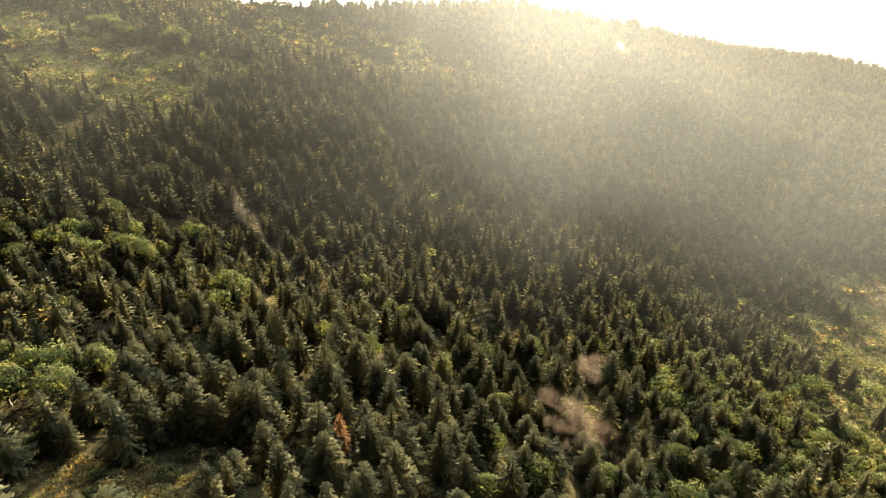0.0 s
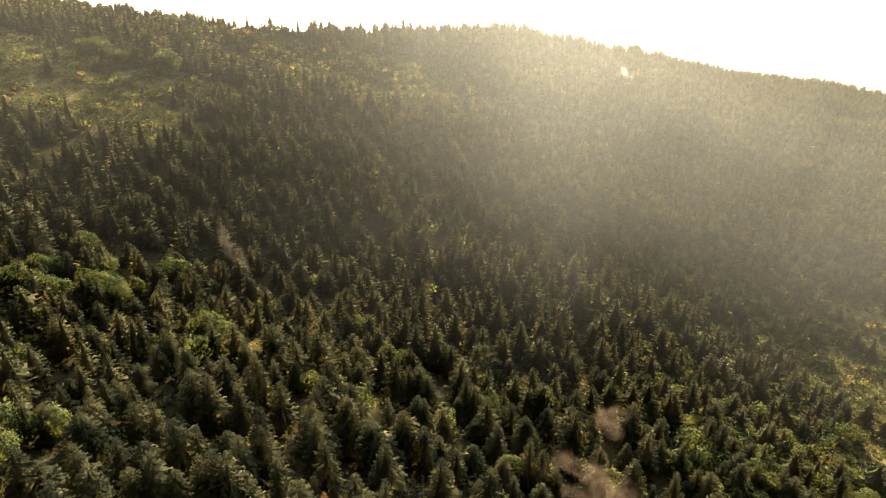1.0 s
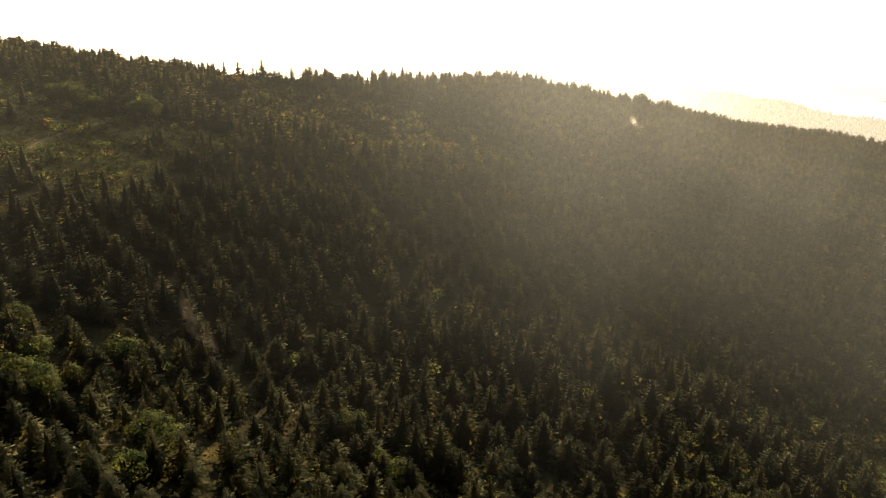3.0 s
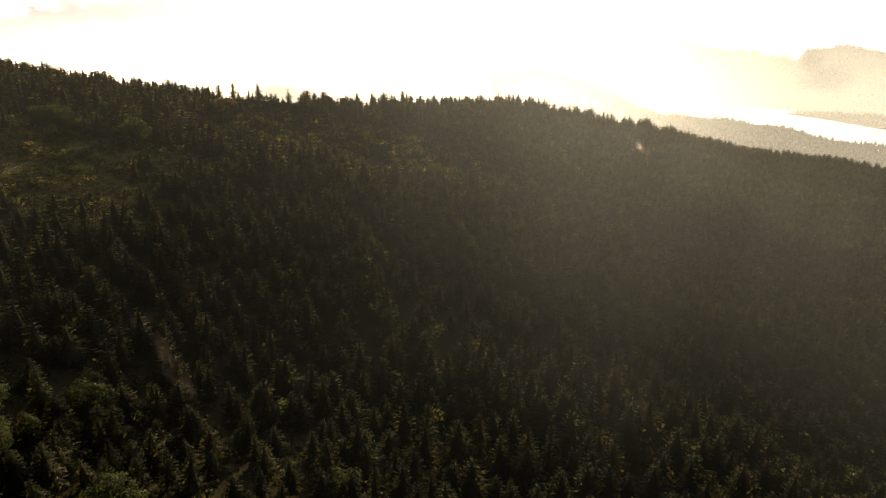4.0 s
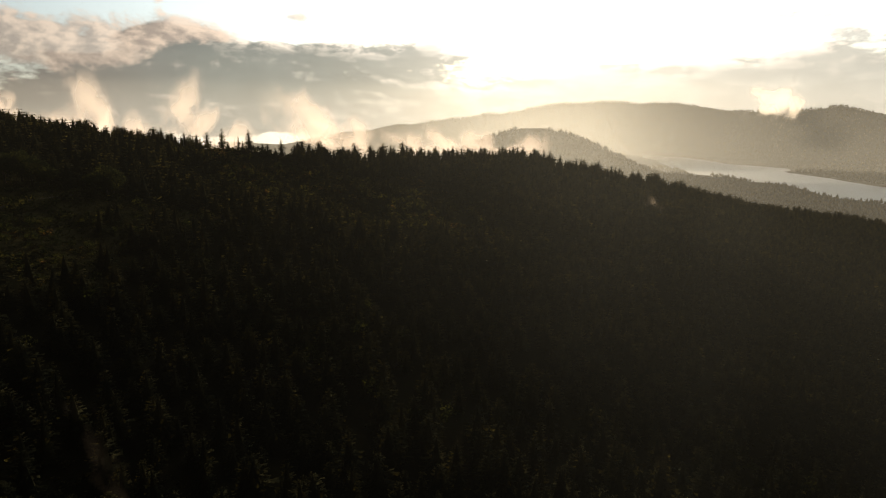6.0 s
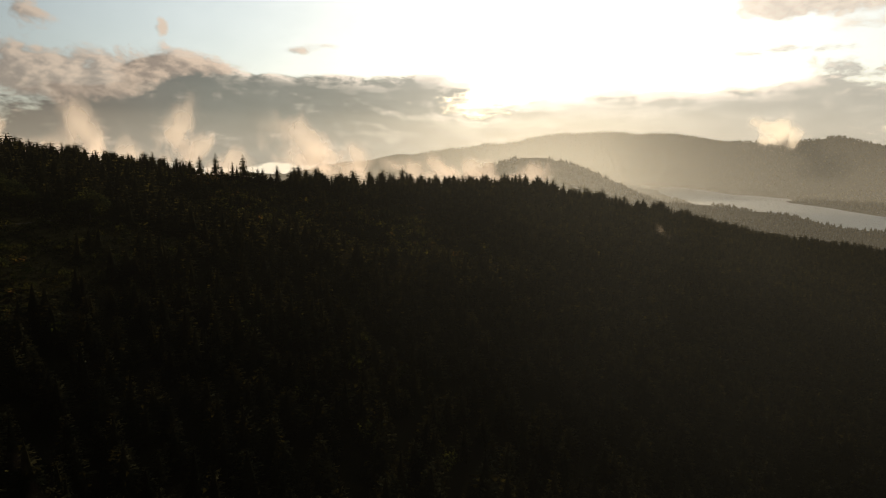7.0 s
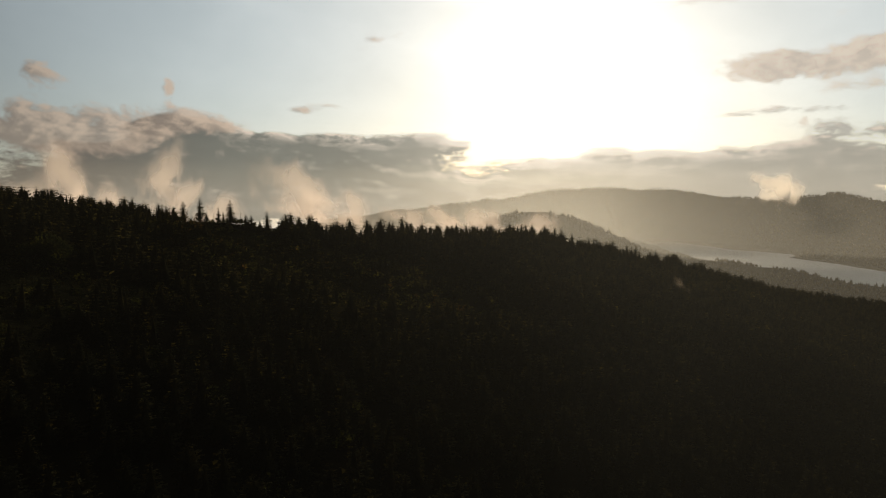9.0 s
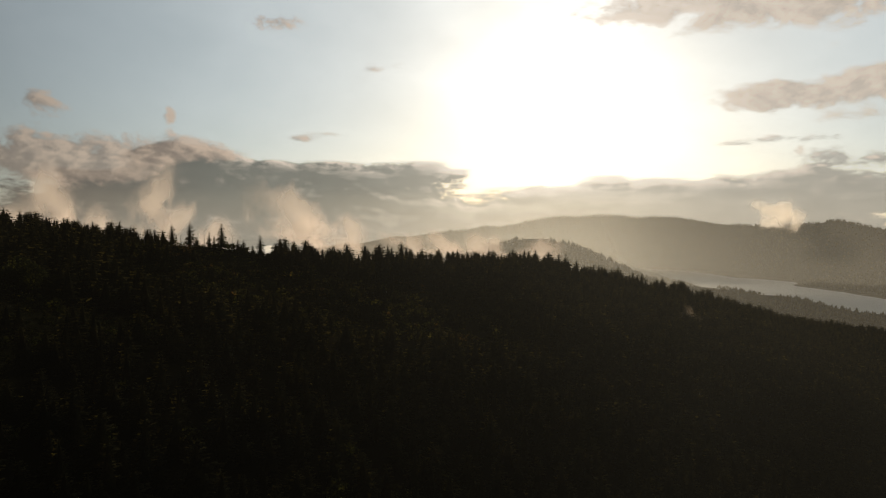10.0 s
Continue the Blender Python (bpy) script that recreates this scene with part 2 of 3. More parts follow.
def water_material():
    m, n = material("lake_water")
    at = n.tree.nodes.new("ShaderNodeNewGeometry").outputs["Position"]
    bsdf = n.add("ShaderNodeBsdfPrincipled", Roughness=0.40, IOR=1.33)
    bsdf.inputs["Base Color"].default_value = (0.03, 0.045, 0.05, 1)
    bm = n.add("ShaderNodeBump", Strength=0.25, Distance=0.4)
    n.link(n.noise(at, 0.05, 5.0), bm.inputs["Height"])
    n.link(bm.outputs[0], bsdf.inputs["Normal"])
    n.link(bsdf.outputs[0], n.add("ShaderNodeOutputMaterial").inputs["Surface"])
    return m


def mist_material(name, alpha, tint=(1.0, 0.95, 0.88)):
    """Thin mist: mostly clear, the droplets pass on the light that falls on them. alpha(n) builds the density."""
    m, n = material(name)
    trans, diffuse, clear = n.add("ShaderNodeBsdfTranslucent"), n.add("ShaderNodeBsdfDiffuse"), n.add("ShaderNodeBsdfTransparent")
    trans.inputs["Color"].default_value = diffuse.inputs["Color"].default_value = (*tint, 1)
    n.link(n.vector(-to_sun.x, -to_sun.y, -to_sun.z), trans.inputs["Normal"])      # droplets scatter alike however the sheet lies
    n.link(n.vector(to_sun.x, to_sun.y, to_sun.z), diffuse.inputs["Normal"])
    both, out = n.add("ShaderNodeMixShader", Fac=0.25), n.add("ShaderNodeMixShader")
    n.link(trans.outputs[0], both.inputs[1])
    n.link(diffuse.outputs[0], both.inputs[2])
    n.link(alpha(n), out.inputs[0])
    n.link(clear.outputs[0], out.inputs[1])
    n.link(both.outputs[0], out.inputs[2])
    n.link(out.outputs[0], n.add("ShaderNodeOutputMaterial").inputs["Surface"])
    return m


def veil_alpha(n):
    at = n.tree.nodes.new("ShaderNodeNewGeometry").outputs["Position"]
    s = n.tree.nodes.new("ShaderNodeSeparateXYZ")
    n.link(at, s.inputs[0])
    # stretched noise streaks the density to stand in for shafts of sunlight
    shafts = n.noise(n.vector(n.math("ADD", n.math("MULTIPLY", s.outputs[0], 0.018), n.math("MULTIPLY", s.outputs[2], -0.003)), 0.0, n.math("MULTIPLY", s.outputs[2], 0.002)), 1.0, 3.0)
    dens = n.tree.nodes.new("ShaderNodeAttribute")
    dens.attribute_name = "mist_glare_share"
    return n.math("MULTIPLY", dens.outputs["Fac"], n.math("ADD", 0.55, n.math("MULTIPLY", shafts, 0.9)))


def distance_alpha(n):
    """Haze over the plain, thinning upwards; the sun's glow is put in as denser haze below it."""
    at = n.tree.nodes.new("ShaderNodeNewGeometry").outputs["Position"]
    s = n.tree.nodes.new("ShaderNodeSeparateXYZ")
    n.link(at, s.inputs[0])
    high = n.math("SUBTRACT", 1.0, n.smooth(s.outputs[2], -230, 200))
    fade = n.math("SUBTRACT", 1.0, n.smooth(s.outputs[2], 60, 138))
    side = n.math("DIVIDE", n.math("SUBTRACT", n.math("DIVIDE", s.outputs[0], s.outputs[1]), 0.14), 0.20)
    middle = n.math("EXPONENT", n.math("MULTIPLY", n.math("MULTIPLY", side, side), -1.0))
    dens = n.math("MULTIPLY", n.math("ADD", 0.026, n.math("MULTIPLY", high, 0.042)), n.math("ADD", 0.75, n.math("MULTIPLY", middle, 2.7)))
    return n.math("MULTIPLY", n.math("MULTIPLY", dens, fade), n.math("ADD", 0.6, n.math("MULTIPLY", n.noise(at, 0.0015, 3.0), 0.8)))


def wisp_alpha(strength, grain, lift=0.34):
    def alpha(n):
        span = n.tree.nodes.new("ShaderNodeAttribute")          # across (x) and up (z) its own sheet, 0 to 1
        span.attribute_name = "sheet_span"
        s = n.tree.nodes.new("ShaderNodeSeparateXYZ")
        n.link(span.outputs["Vector"], s.inputs[0])
        at = n.tree.nodes.new("ShaderNodeNewGeometry").outputs["Position"]
        warp = n.tree.nodes.new("ShaderNodeVectorMath")
        warp.operation = "MULTIPLY"
        n.link(at, warp.inputs[0])
        warp.inputs[1].default_value = (grain, grain, grain * 0.55)
        u = n.math("SUBTRACT", n.math("MULTIPLY", s.outputs[0], 2.0), 1.0)
        v = n.math("SUBTRACT", n.math("MULTIPLY", s.outputs[2], 2.0), 1.0)
        u = n.math("ADD", u, n.math("MULTIPLY", n.math("SUBTRACT", n.noise(warp.outputs[0], 0.55, 3.0), 0.5), 1.7))
        v = n.math("ADD", v, n.math("MULTIPLY", n.math("SUBTRACT", n.noise(warp.outputs[0], 0.83, 3.0), 0.5), 1.2))
        r = n.math("SQRT", n.math("ADD", n.math("MULTIPLY", u, u), n.math("MULTIPLY", v, v)))
        inside = n.math("SUBTRACT", 1.0, n.math("MAXIMUM", n.math("ABSOLUTE", n.math("SUBTRACT", n.math("MULTIPLY", s.outputs[0], 2.0), 1.0)), n.math("ABSOLUTE", n.math("SUBTRACT", n.math("MULTIPLY", s.outputs[2], 2.0), 1.0))))
        edge = n.math("MULTIPLY", n.math("SUBTRACT", 1.0, n.smooth(r, 0.0, 0.95)), n.smooth(inside, 0.0, 0.22))
        torn = n.math("SUBTRACT", n.math("ADD", n.math("MULTIPLY", n.noise(warp.outputs[0], 1.25, 7.0, 0.58, 0.6), 1.6), n.math("MULTIPLY", edge, lift)), 0.90)
        return n.math("MULTIPLY", n.math("MULTIPLY", n.smooth(torn, 0.0, 0.40), n.math("POWER", edge, 0.7)), strength)
    return alpha


WATER_MAT = water_material()
VEIL = mist_material("mist_glare_veil", veil_alpha, (0.97, 0.97, 0.88))
HAZE = mist_material("distant_haze_glow", distance_alpha, (1.0, 0.97, 0.90))
WISP = mist_material("mist_wisp", wisp_alpha(0.0033, 0.12, 0.46), (1.0, 0.72, 0.50))
FAINT = mist_material("faint_mist_wisp", wisp_alpha(0.0020, 0.11, 0.48), (1.0, 0.80, 0.64))
BILLOW = mist_material("mist_billow", wisp_alpha(0.50, 0.026, 0.56), (0.82, 0.70, 0.63))
PUFF = mist_material("cloud_puff", wisp_alpha(0.85, 0.010, 0.80), (0.86, 0.78, 0.71))
SHRED = mist_material("bright_mist_shred", wisp_alpha(0.05, 0.07, 0.45), (1.0, 0.80, 0.62))

# ---- the lie of the land ----
# ground heights on a coarse plan: columns along x, rows as shares of the way to the crest
COLS = np.array([-700.0, -400, -200, -50, 100, 300, 600, 1000])
CREST = np.array([880.0, 815, 795, 950, 1025, 1095, 1300, 1490])
SHARE = np.array([-0.4, 0, 0.18, 0.36, 0.54, 0.74, 1.0])
HEIGHT = np.array([
    [-65, -68, -67, -61, -49, -34, -28],
    [-63, -86, -104, -108, -91, -63, -58],
    [-66, -100, -135, -147, -131, -108, -79],
    [-79, -116, -150, -179, -156, -128, -98],
    [-117, -163, -198, -216, -194, -152, -102],
    [-174, -225, -253, -276, -251, -196, -145],
    [-245, -272, -293, -302, -289, -262, -221],
    [-330, -318, -316, -314, -311, -306, -286]], float)
PLAIN, WATER = -304.0, -310.0


def blend(value, nodes):
    """Smooth (Hermite) weights of the nodes at each value."""
    n = len(nodes)
    value = np.clip(value, nodes[0], nodes[-1])
    i = np.clip(np.searchsorted(nodes, value) - 1, 0, n - 2)
    h = nodes[i + 1] - nodes[i]
    s = (value - nodes[i]) / h
    slope = np.zeros((n, n))
    for k in range(n):
        a, b = max(k - 1, 0), min(k + 1, n - 1)
        slope[k, b] += 1 / (nodes[b] - nodes[a])
        slope[k, a] -= 1 / (nodes[b] - nodes[a])
    w = np.zeros((len(value), n))
    r = np.arange(len(value))
    np.add.at(w, (r, i), 2 * s**3 - 3 * s**2 + 1)
    np.add.at(w, (r, i + 1), 3 * s**2 - 2 * s**3)
    return w + ((s**3 - 2 * s**2 + s) * h)[:, None] * slope[i] + ((s**3 - s**2) * h)[:, None] * slope[i + 1]


def lattice(x, y, seed):
    """Smooth random values between -1 and 1, one per unit of the plan."""
    def corner(i, j):
        v = np.sin(i * 127.1 + j * 311.7 + seed * 74.7) * 43758.5453
        return 2 * (v - np.floor(v)) - 1
    i, j = np.floor(x), np.floor(y)
    u, v = x - i, y - j
    u, v = u * u * (3 - 2 * u), v * v * (3 - 2 * v)
    return (corner(i, j) * (1 - u) + corner(i + 1, j) * u) * (1 - v) + (corner(i, j + 1) * (1 - u) + corner(i + 1, j + 1) * u) * v


def step(a, b, x):
    s = np.clip((x - a) / (b - a), 0, 1)
    return s * s * (3 - 2 * s)


def crest(x):
    return blend(x, COLS) @ CREST


def in_lake(x, y):
    """Metres inside the lake's shore (minus: on land)."""
    near = np.interp(y, [1500, 2049, 2154, 2271, 2538, 2618, 2800, 2899, 2980, 3159, 3325, 3818], [1560, 1337, 1290, 1272, 1327, 1262, 1239, 1163, 1134, 1154, 1147, 1263])
    far = np.interp(y, [1500, 2522, 2680, 2790, 2960, 3097, 3188, 3282, 3485, 3520, 3804, 4088, 4187], [2100, 1679, 1672, 1663, 1645, 1647, 1731, 1752, 1642, 1584, 1571, 1536, 1393])
    wob = 18 * lattice(x / 90, y / 90, 5)
    body = np.minimum(np.minimum(x - near, far - x), 4230 - y) + wob
    second = 170 - np.hypot((x - 2880) / 1.3, (y - 4300) / 0.8) + wob
    return np.maximum(body, second)


def ground(x, y):
    x, y = np.atleast_1d(np.asarray(x, float)), np.atleast_1d(np.asarray(y, float))
    wx = blend(x, COLS)
    yc = wx @ CREST
    z = ((wx @ HEIGHT) * blend(y / yc, SHARE)).sum(1)
    over = np.maximum(y - yc, 0)
    keep = np.exp(-(over / 420) ** 1.4) * (1 - step(1000, 1500, x))
    z = PLAIN + (z - PLAIN) * keep
    r, az = np.hypot(x, y), np.degrees(np.arctan2(x, y))
    z = z + 214 * np.exp(-((x - 340) / 380) ** 2 - ((y - 2420) / 330) ** 2)          # wooded knoll beyond the crest
    top = np.interp(az, [-14, -6, 1, 7, 13.6, 20, 25, 31.5, 35, 50], [30, 140, 222, 274, 337, 315, 258, 301, 246, 235])
    top = top + (12 * lattice(az / 2.1, az * 0, 3) + 5 * lattice(az / 0.7, az * 0, 6) - 45 * np.abs(lattice(x / 330, y / 500, 7)) * step(4700, 4200, r)) * step(3800, 4500, r)
    front = 3650 + 750 * np.exp(-((az - 20) / 7) ** 2)
    rise = step(front, 4780, r)
    z = z + np.where((np.abs(az) < 75), top * rise, 0)
    rough = 2.2 * lattice(x / 42, y / 42, 1) + 1.0 * lattice(x / 17, y / 17, 2) + 9 * lattice(x / 260, y / 260, 4) * step(1300, 1900, y)
    z = z + rough + 5.0 * lattice(x / 105, y / 80, 21) * step(140, 260, y) * step(0.98, 0.8, y / yc)          # shallow gullies and knolls
    z = z + 5.5 * np.exp(-((x + 205) / 52) ** 2 - ((y - yc) / 45) ** 2)          # bare hump of the crest
    lake = in_lake(x, y)
    return z + (WATER + 1.5 - np.clip(lake, -60, 60) * 0.12 - z) * step(-150, -25, lake)

# ---- mesh helpers ----
def mesh_from(name, verts, faces, mat, smooth=False):
    """A mesh from arrays: verts (n, 3), or (n, 6) with the way out of a crown; faces (m, 3 or 4)."""
    verts = np.asarray(verts, np.float32)
    verts, outward = verts[:, :3], verts[:, 3:]
    verts, faces = np.ascontiguousarray(verts), np.asarray(faces, np.int32)
    me = bpy.data.meshes.new(name)
    me.vertices.add(len(verts))
    me.vertices.foreach_set("co", verts.ravel())
    k = faces.shape[1]
    me.loops.add(faces.size)
    me.loops.foreach_set("vertex_index", faces.ravel())
    me.polygons.add(len(faces))
    me.polygons.foreach_set("loop_start", np.arange(0, faces.size, k, dtype=np.int32))
    me.polygons.foreach_set("use_smooth", np.full(len(faces), smooth))
    me.update(calc_edges=True)
    me.materials.append(mat)
    if outward.size:
        me.attributes.new("outward", "FLOAT_VECTOR", "POINT").data.foreach_set("vector", np.ascontiguousarray(outward).ravel())
    return me


def thing(name, mesh, label, category, group="", kind="", at=None):
    ob = tagged(new(name, mesh), label, category, group, kind)
    if at is not None:
        ob.matrix_world = at
    return ob


def part(name, mesh, parent, label=""):
    ob = new(name, mesh)
    ob.parent = parent
    return tagged(ob, label)


def grid_faces(nx, ny):
    i = np.arange(nx - 1)[:, None] * ny + np.arange(ny - 1)[None, :]
    return np.stack([i, i + ny, i + ny + 1, i + 1], -1).reshape(-1, 4)


def axis(lo, fine_lo, fine_hi, hi, size):
    mid = np.arange(fine_lo, fine_hi + 1, size)
    grow = np.cumsum(size * 1.075 ** np.arange(1, 60))
    left, right = fine_lo - grow, fine_hi + grow
    return np.concatenate([[lo], left[left > lo + 20][::-1], mid, right[right < hi - 20], [hi]])


# ---- where things grow ----
def spot(x, y, cx, cy, rx, ry):
    return np.hypot((x - cx) / rx, (y - cy) / ry)


def openness(x, y):
    """0 in closed forest, 1 in the open: hillside pasture, meadow, brush on the lower slope, bare crest."""
    e = 0.35 * lattice(x / 25, y / 25, 8) + 0.2 * lattice(x / 9, y / 9, 9)
    pasture = np.minimum(np.minimum(spot(x, y, -278, 535, 85, 75), spot(x, y, -205, 582, 45, 24)), spot(x, y, -365, 585, 70, 50))
    meadow = spot(x, y, -96, 120, 48, 15)
    brush = np.minimum.reduce([spot(x, y, 300, 375, 90, 80), spot(x, y, 380, 455, 80, 50), spot(x, y, 240, 275, 55, 60), spot(x, y, 190, 225, 35, 25)])
    return np.maximum.reduce([step(1.15, 0.8, pasture + e), step(1.1, 0.8, meadow + e), step(1.1, 0.7, brush + e)])


def young(x, y):
    """The steep cut slope below the crest, with low and thin growth."""
    e = 0.3 * lattice(x / 40, y / 40, 12)
    return step(1.15, 0.85, np.minimum(spot(x, y, -120, 715, 120, 70), spot(x, y, -20, 760, 90, 95)) + e)


# ---- ground and lake ----
gx, gy = axis(-4700, -720, 1020, 4700, 11.0), axis(-4700, 0, 1420, 4900, 11.0)
gy = np.unique(np.concatenate([gy, np.arange(1480, 4880, 60)]))
gx = np.unique(np.concatenate([gx, np.arange(1040, 3400, 60)]))
X, Y = [a.ravel() for a in np.meshgrid(gx, gy, indexing="ij")]
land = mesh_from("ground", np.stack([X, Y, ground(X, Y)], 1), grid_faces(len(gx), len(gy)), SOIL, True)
# turf tint is cut for Y below 220: tree shade put into the colour
land.attributes.new("open_less_shade", "FLOAT", "POINT").data.foreach_set("value", (openness(X, Y) * (0.12 + 0.88 * step(160, 220, Y))).astype(np.float32))
thing("ground", land, "dark wooded hillside soil with moss and dry grass, near meadow darkened for shade", "ground", kind="structure")
lx, ly = np.linspace(1100, 3300, 30), np.linspace(1400, 4700, 40)
X, Y = [a.ravel() for a in np.meshgrid(lx, ly, indexing="ij")]
thing("water", mesh_from("water", np.stack([X, Y, np.full(len(X), WATER)], 1), grid_faces(30, 40), WATER_MAT, True),
      "still grey lake shining under a low sun", "lake", kind="structure")

# ---- trees ----
def fir_shape(rng, whorls, per, sprays, spread=0.17, bare=0.12):
    """A fir's crown of unit height: drooping branches in uneven whorls, each set with short side sprays, round a thin core. Verts carry the way out."""
    V, F = [], []

    def spray(p, q, o, axis_at):
        k = len(V)
        for c in (p, q, o):
            away = np.array([c[0], c[1], (c[2] - axis_at) * 0.5 + 0.07])
            V.append(np.concatenate([c, away / np.linalg.norm(away)]))
        F.append((k, k + 1, k + 2))
    lop, hang = rng.uniform(0, 6.28), 1.0 if sprays > 3 else 1.25
    for i in range(whorls):
        u = (i + rng.uniform(-0.35, 0.35)) / whorls
        u = min(max(u, 0.0), 0.985)
        h = bare + (1 - bare) * u
        reach = spread * (1.12 if sprays < 3 else 1.0) * (1 - u) ** (0.70 if sprays > 2 else 0.58) * (0.6 + 0.4 * min(1, (u + 0.05) / 0.2)) * rng.uniform(0.86, 1.12) + 0.012
        turn = rng.uniform(0, 6.28)
        for j in range(per):
            a = turn + (j + rng.uniform(-0.35, 0.35)) * 6.283 / per
            r = reach * rng.uniform(0.66, 1.18) * (1 + 0.14 * math.cos(a - lop))
            dirv, side = np.array([math.cos(a), math.sin(a), 0]), np.array([-math.sin(a), math.cos(a), 0])
            drop = r * rng.uniform(0.10, 0.50) * (1 - u) - r * 0.45 * u
            root, tip = np.array([0, 0, h + 0.012]), dirv * r + np.array([0, 0, h - drop])
            for m in range(sprays):
                q = 0.30 + 0.70 * (m + rng.uniform(0.2, 0.9)) / sprays
                d = 0.62 / sprays + 0.10
                p0 = root + (tip - root) * max(q - d, 0.1) + np.array([0, 0, rng.uniform(-0.008, 0.008)])
                p1 = root + (tip - root) * min(q + d * 0.6, 1.03)
                w = (0.36 - 0.16 * q) * r * rng.uniform(0.7, 1.25) * (1.25 if sprays < 3 else 1.0) + 0.004
                sg = 1 if m % 2 else -1
                o = p0 * 0.35 + p1 * 0.65 + side * sg * w * rng.uniform(0.35, 1.0) + dirv * w * rng.uniform(0.0, 0.4) + np.array([0, 0, rng.uniform(-1.0, 0.25) * w * hang])
                spray(p0, p1, o, h - 0.06)
            if sprays > 2:
                spray(tip * 0.72 + root * 0.28 + side * 0.05 * r, tip * 0.72 + root * 0.28 - side * 0.05 * r, tip + dirv * 0.08 * r + np.array([0, 0, rng.uniform(-0.2, 0.15) * r]), h - 0.06)
    core = spread * (0.36 if sprays > 3 else 0.48 if sprays > 2 else 0.54)
    for t in np.arange(5) * 1.2566:
        spray(np.array([core * math.cos(t), core * math.sin(t), bare + 0.02]), np.array([core * math.cos(t + 1.2566), core * math.sin(t + 1.2566), bare + 0.02]), np.array([0, 0, 0.94]), 0.2)
    return np.array(V), np.array(F)


def leafy_shape(rng, lobes, leaves, size, flat=1.0):
    """A broadleaf crown about one unit high: clumps of leaf sprays round several lobes."""
    V, F = [], []
    for _ in range(lobes):
        a, rr = rng.uniform(0, 6.28), 0.25 * math.sqrt(rng.uniform(0, 1))
        c = np.array([rr * math.cos(a), rr * math.sin(a), (0.42 + rng.uniform(0, 0.36) * (1.25 - rr * 2.2)) * flat])
        rad = rng.uniform(0.13, 0.21)
        for _ in range(leaves):
            d = rng.normal(size=3)
            d /= np.linalg.norm(d)
            p = c + d * rad * rng.uniform(0.72, 1.12) * np.array([1, 1, 0.85])
            t = np.cross(d, rng.normal(size=3))
            t /= np.linalg.norm(t)
            b = np.cross(d, t) + d * rng.uniform(-0.6, 0.6)
            s = size * rng.uniform(0.6, 1.3)
            k = len(V)
            out = d * 0.7 + (p - np.array([0, 0, 0.45 * flat])) * 1.2 + np.array([0, 0, 0.15])
            out = out / np.linalg.norm(out)
            V.extend([np.concatenate([c, out]) for c in (p - t * s, p + b * s * 0.6, p + t * s, p - b * s * 0.6 - d * s * 0.3)])
            F.extend([(k, k + 1, k + 2), (k, k + 2, k + 3)])
    return np.array(V), np.array(F)


def pole(points, radii, sides=6):
    """A tapered limb along points."""
    V, F = [], []
    for p, r in zip(points, radii):
        V.extend([(p[0] + r * math.cos(t), p[1] + r * math.sin(t), p[2]) for t in np.arange(sides) * 6.2832 / sides])
    for i in range(len(points) - 1):
        for s in range(sides):
            a, b = i * sides + s, i * sides + (s + 1) % sides
            F.extend([(a, b, b + sides), (a, b + sides, a + sides)])
    return np.array(V, float), np.array(F)


def joined(shapes):
    V, F, k = [], [], 0
    for v, f in shapes:
        V.append(v)
        F.append(f + k)
        k += len(v)
    return np.concatenate(V), np.concatenate(F)


def planted(shapes, at, tall, wide, rng):
    """Many shapes set down at places (n, 3), each turned and scaled by its height and girth. Returns verts and triangles."""
    V, F, k = [], [], 0
    pick, spin = rng.integers(0, len(shapes), len(at)), rng.uniform(0, 6.283, len(at))
    lean = rng.normal(0, 0.025, (len(at), 2))
    for s, (v, f) in enumerate(shapes):
        m = np.where(pick == s)[0]
        if not len(m):
            continue
        c, sn = np.cos(spin[m])[:, None], np.sin(spin[m])[:, None]
        x = (v[None, :, 0] * c - v[None, :, 1] * sn) * wide[m][:, None]
        y = (v[None, :, 0] * sn + v[None, :, 1] * c) * wide[m][:, None]
        z = v[None, :, 2] * tall[m][:, None]
        x, y = x + lean[m, 0][:, None] * z, y + lean[m, 1][:, None] * z
        put = np.stack([x, y, z], -1) + at[m][:, None, :]
        if v.shape[1] > 3:
            ox, oy = v[None, :, 3] * c - v[None, :, 4] * sn, v[None, :, 3] * sn + v[None, :, 4] * c
            put = np.concatenate([put, np.stack([ox, oy, np.broadcast_to(v[None, :, 5], ox.shape)], -1)], -1)
        V.append(put.reshape(-1, put.shape[-1]))
        F.append((f[None] + (np.arange(len(m)) * len(v))[:, None, None]).reshape(-1, 3) + k)
        k += len(m) * len(v)
    return np.concatenate(V), np.concatenate(F)


rng = np.random.default_rng(7)


def scatter(x0, x1, y0, y1, size):
    xs, ys = np.meshgrid(np.arange(x0, x1, size), np.arange(y0, y1, size), indexing="ij")
    return xs.ravel() + rng.uniform(-0.75, 0.75, xs.size) * size, ys.ravel() + rng.uniform(-0.75, 0.75, xs.size) * size


def set_down(x, y, sink=0.3):
    x, y = np.atleast_1d(x), np.atleast_1d(y)
    return np.stack([x, y, ground(x, y) - sink], 1)


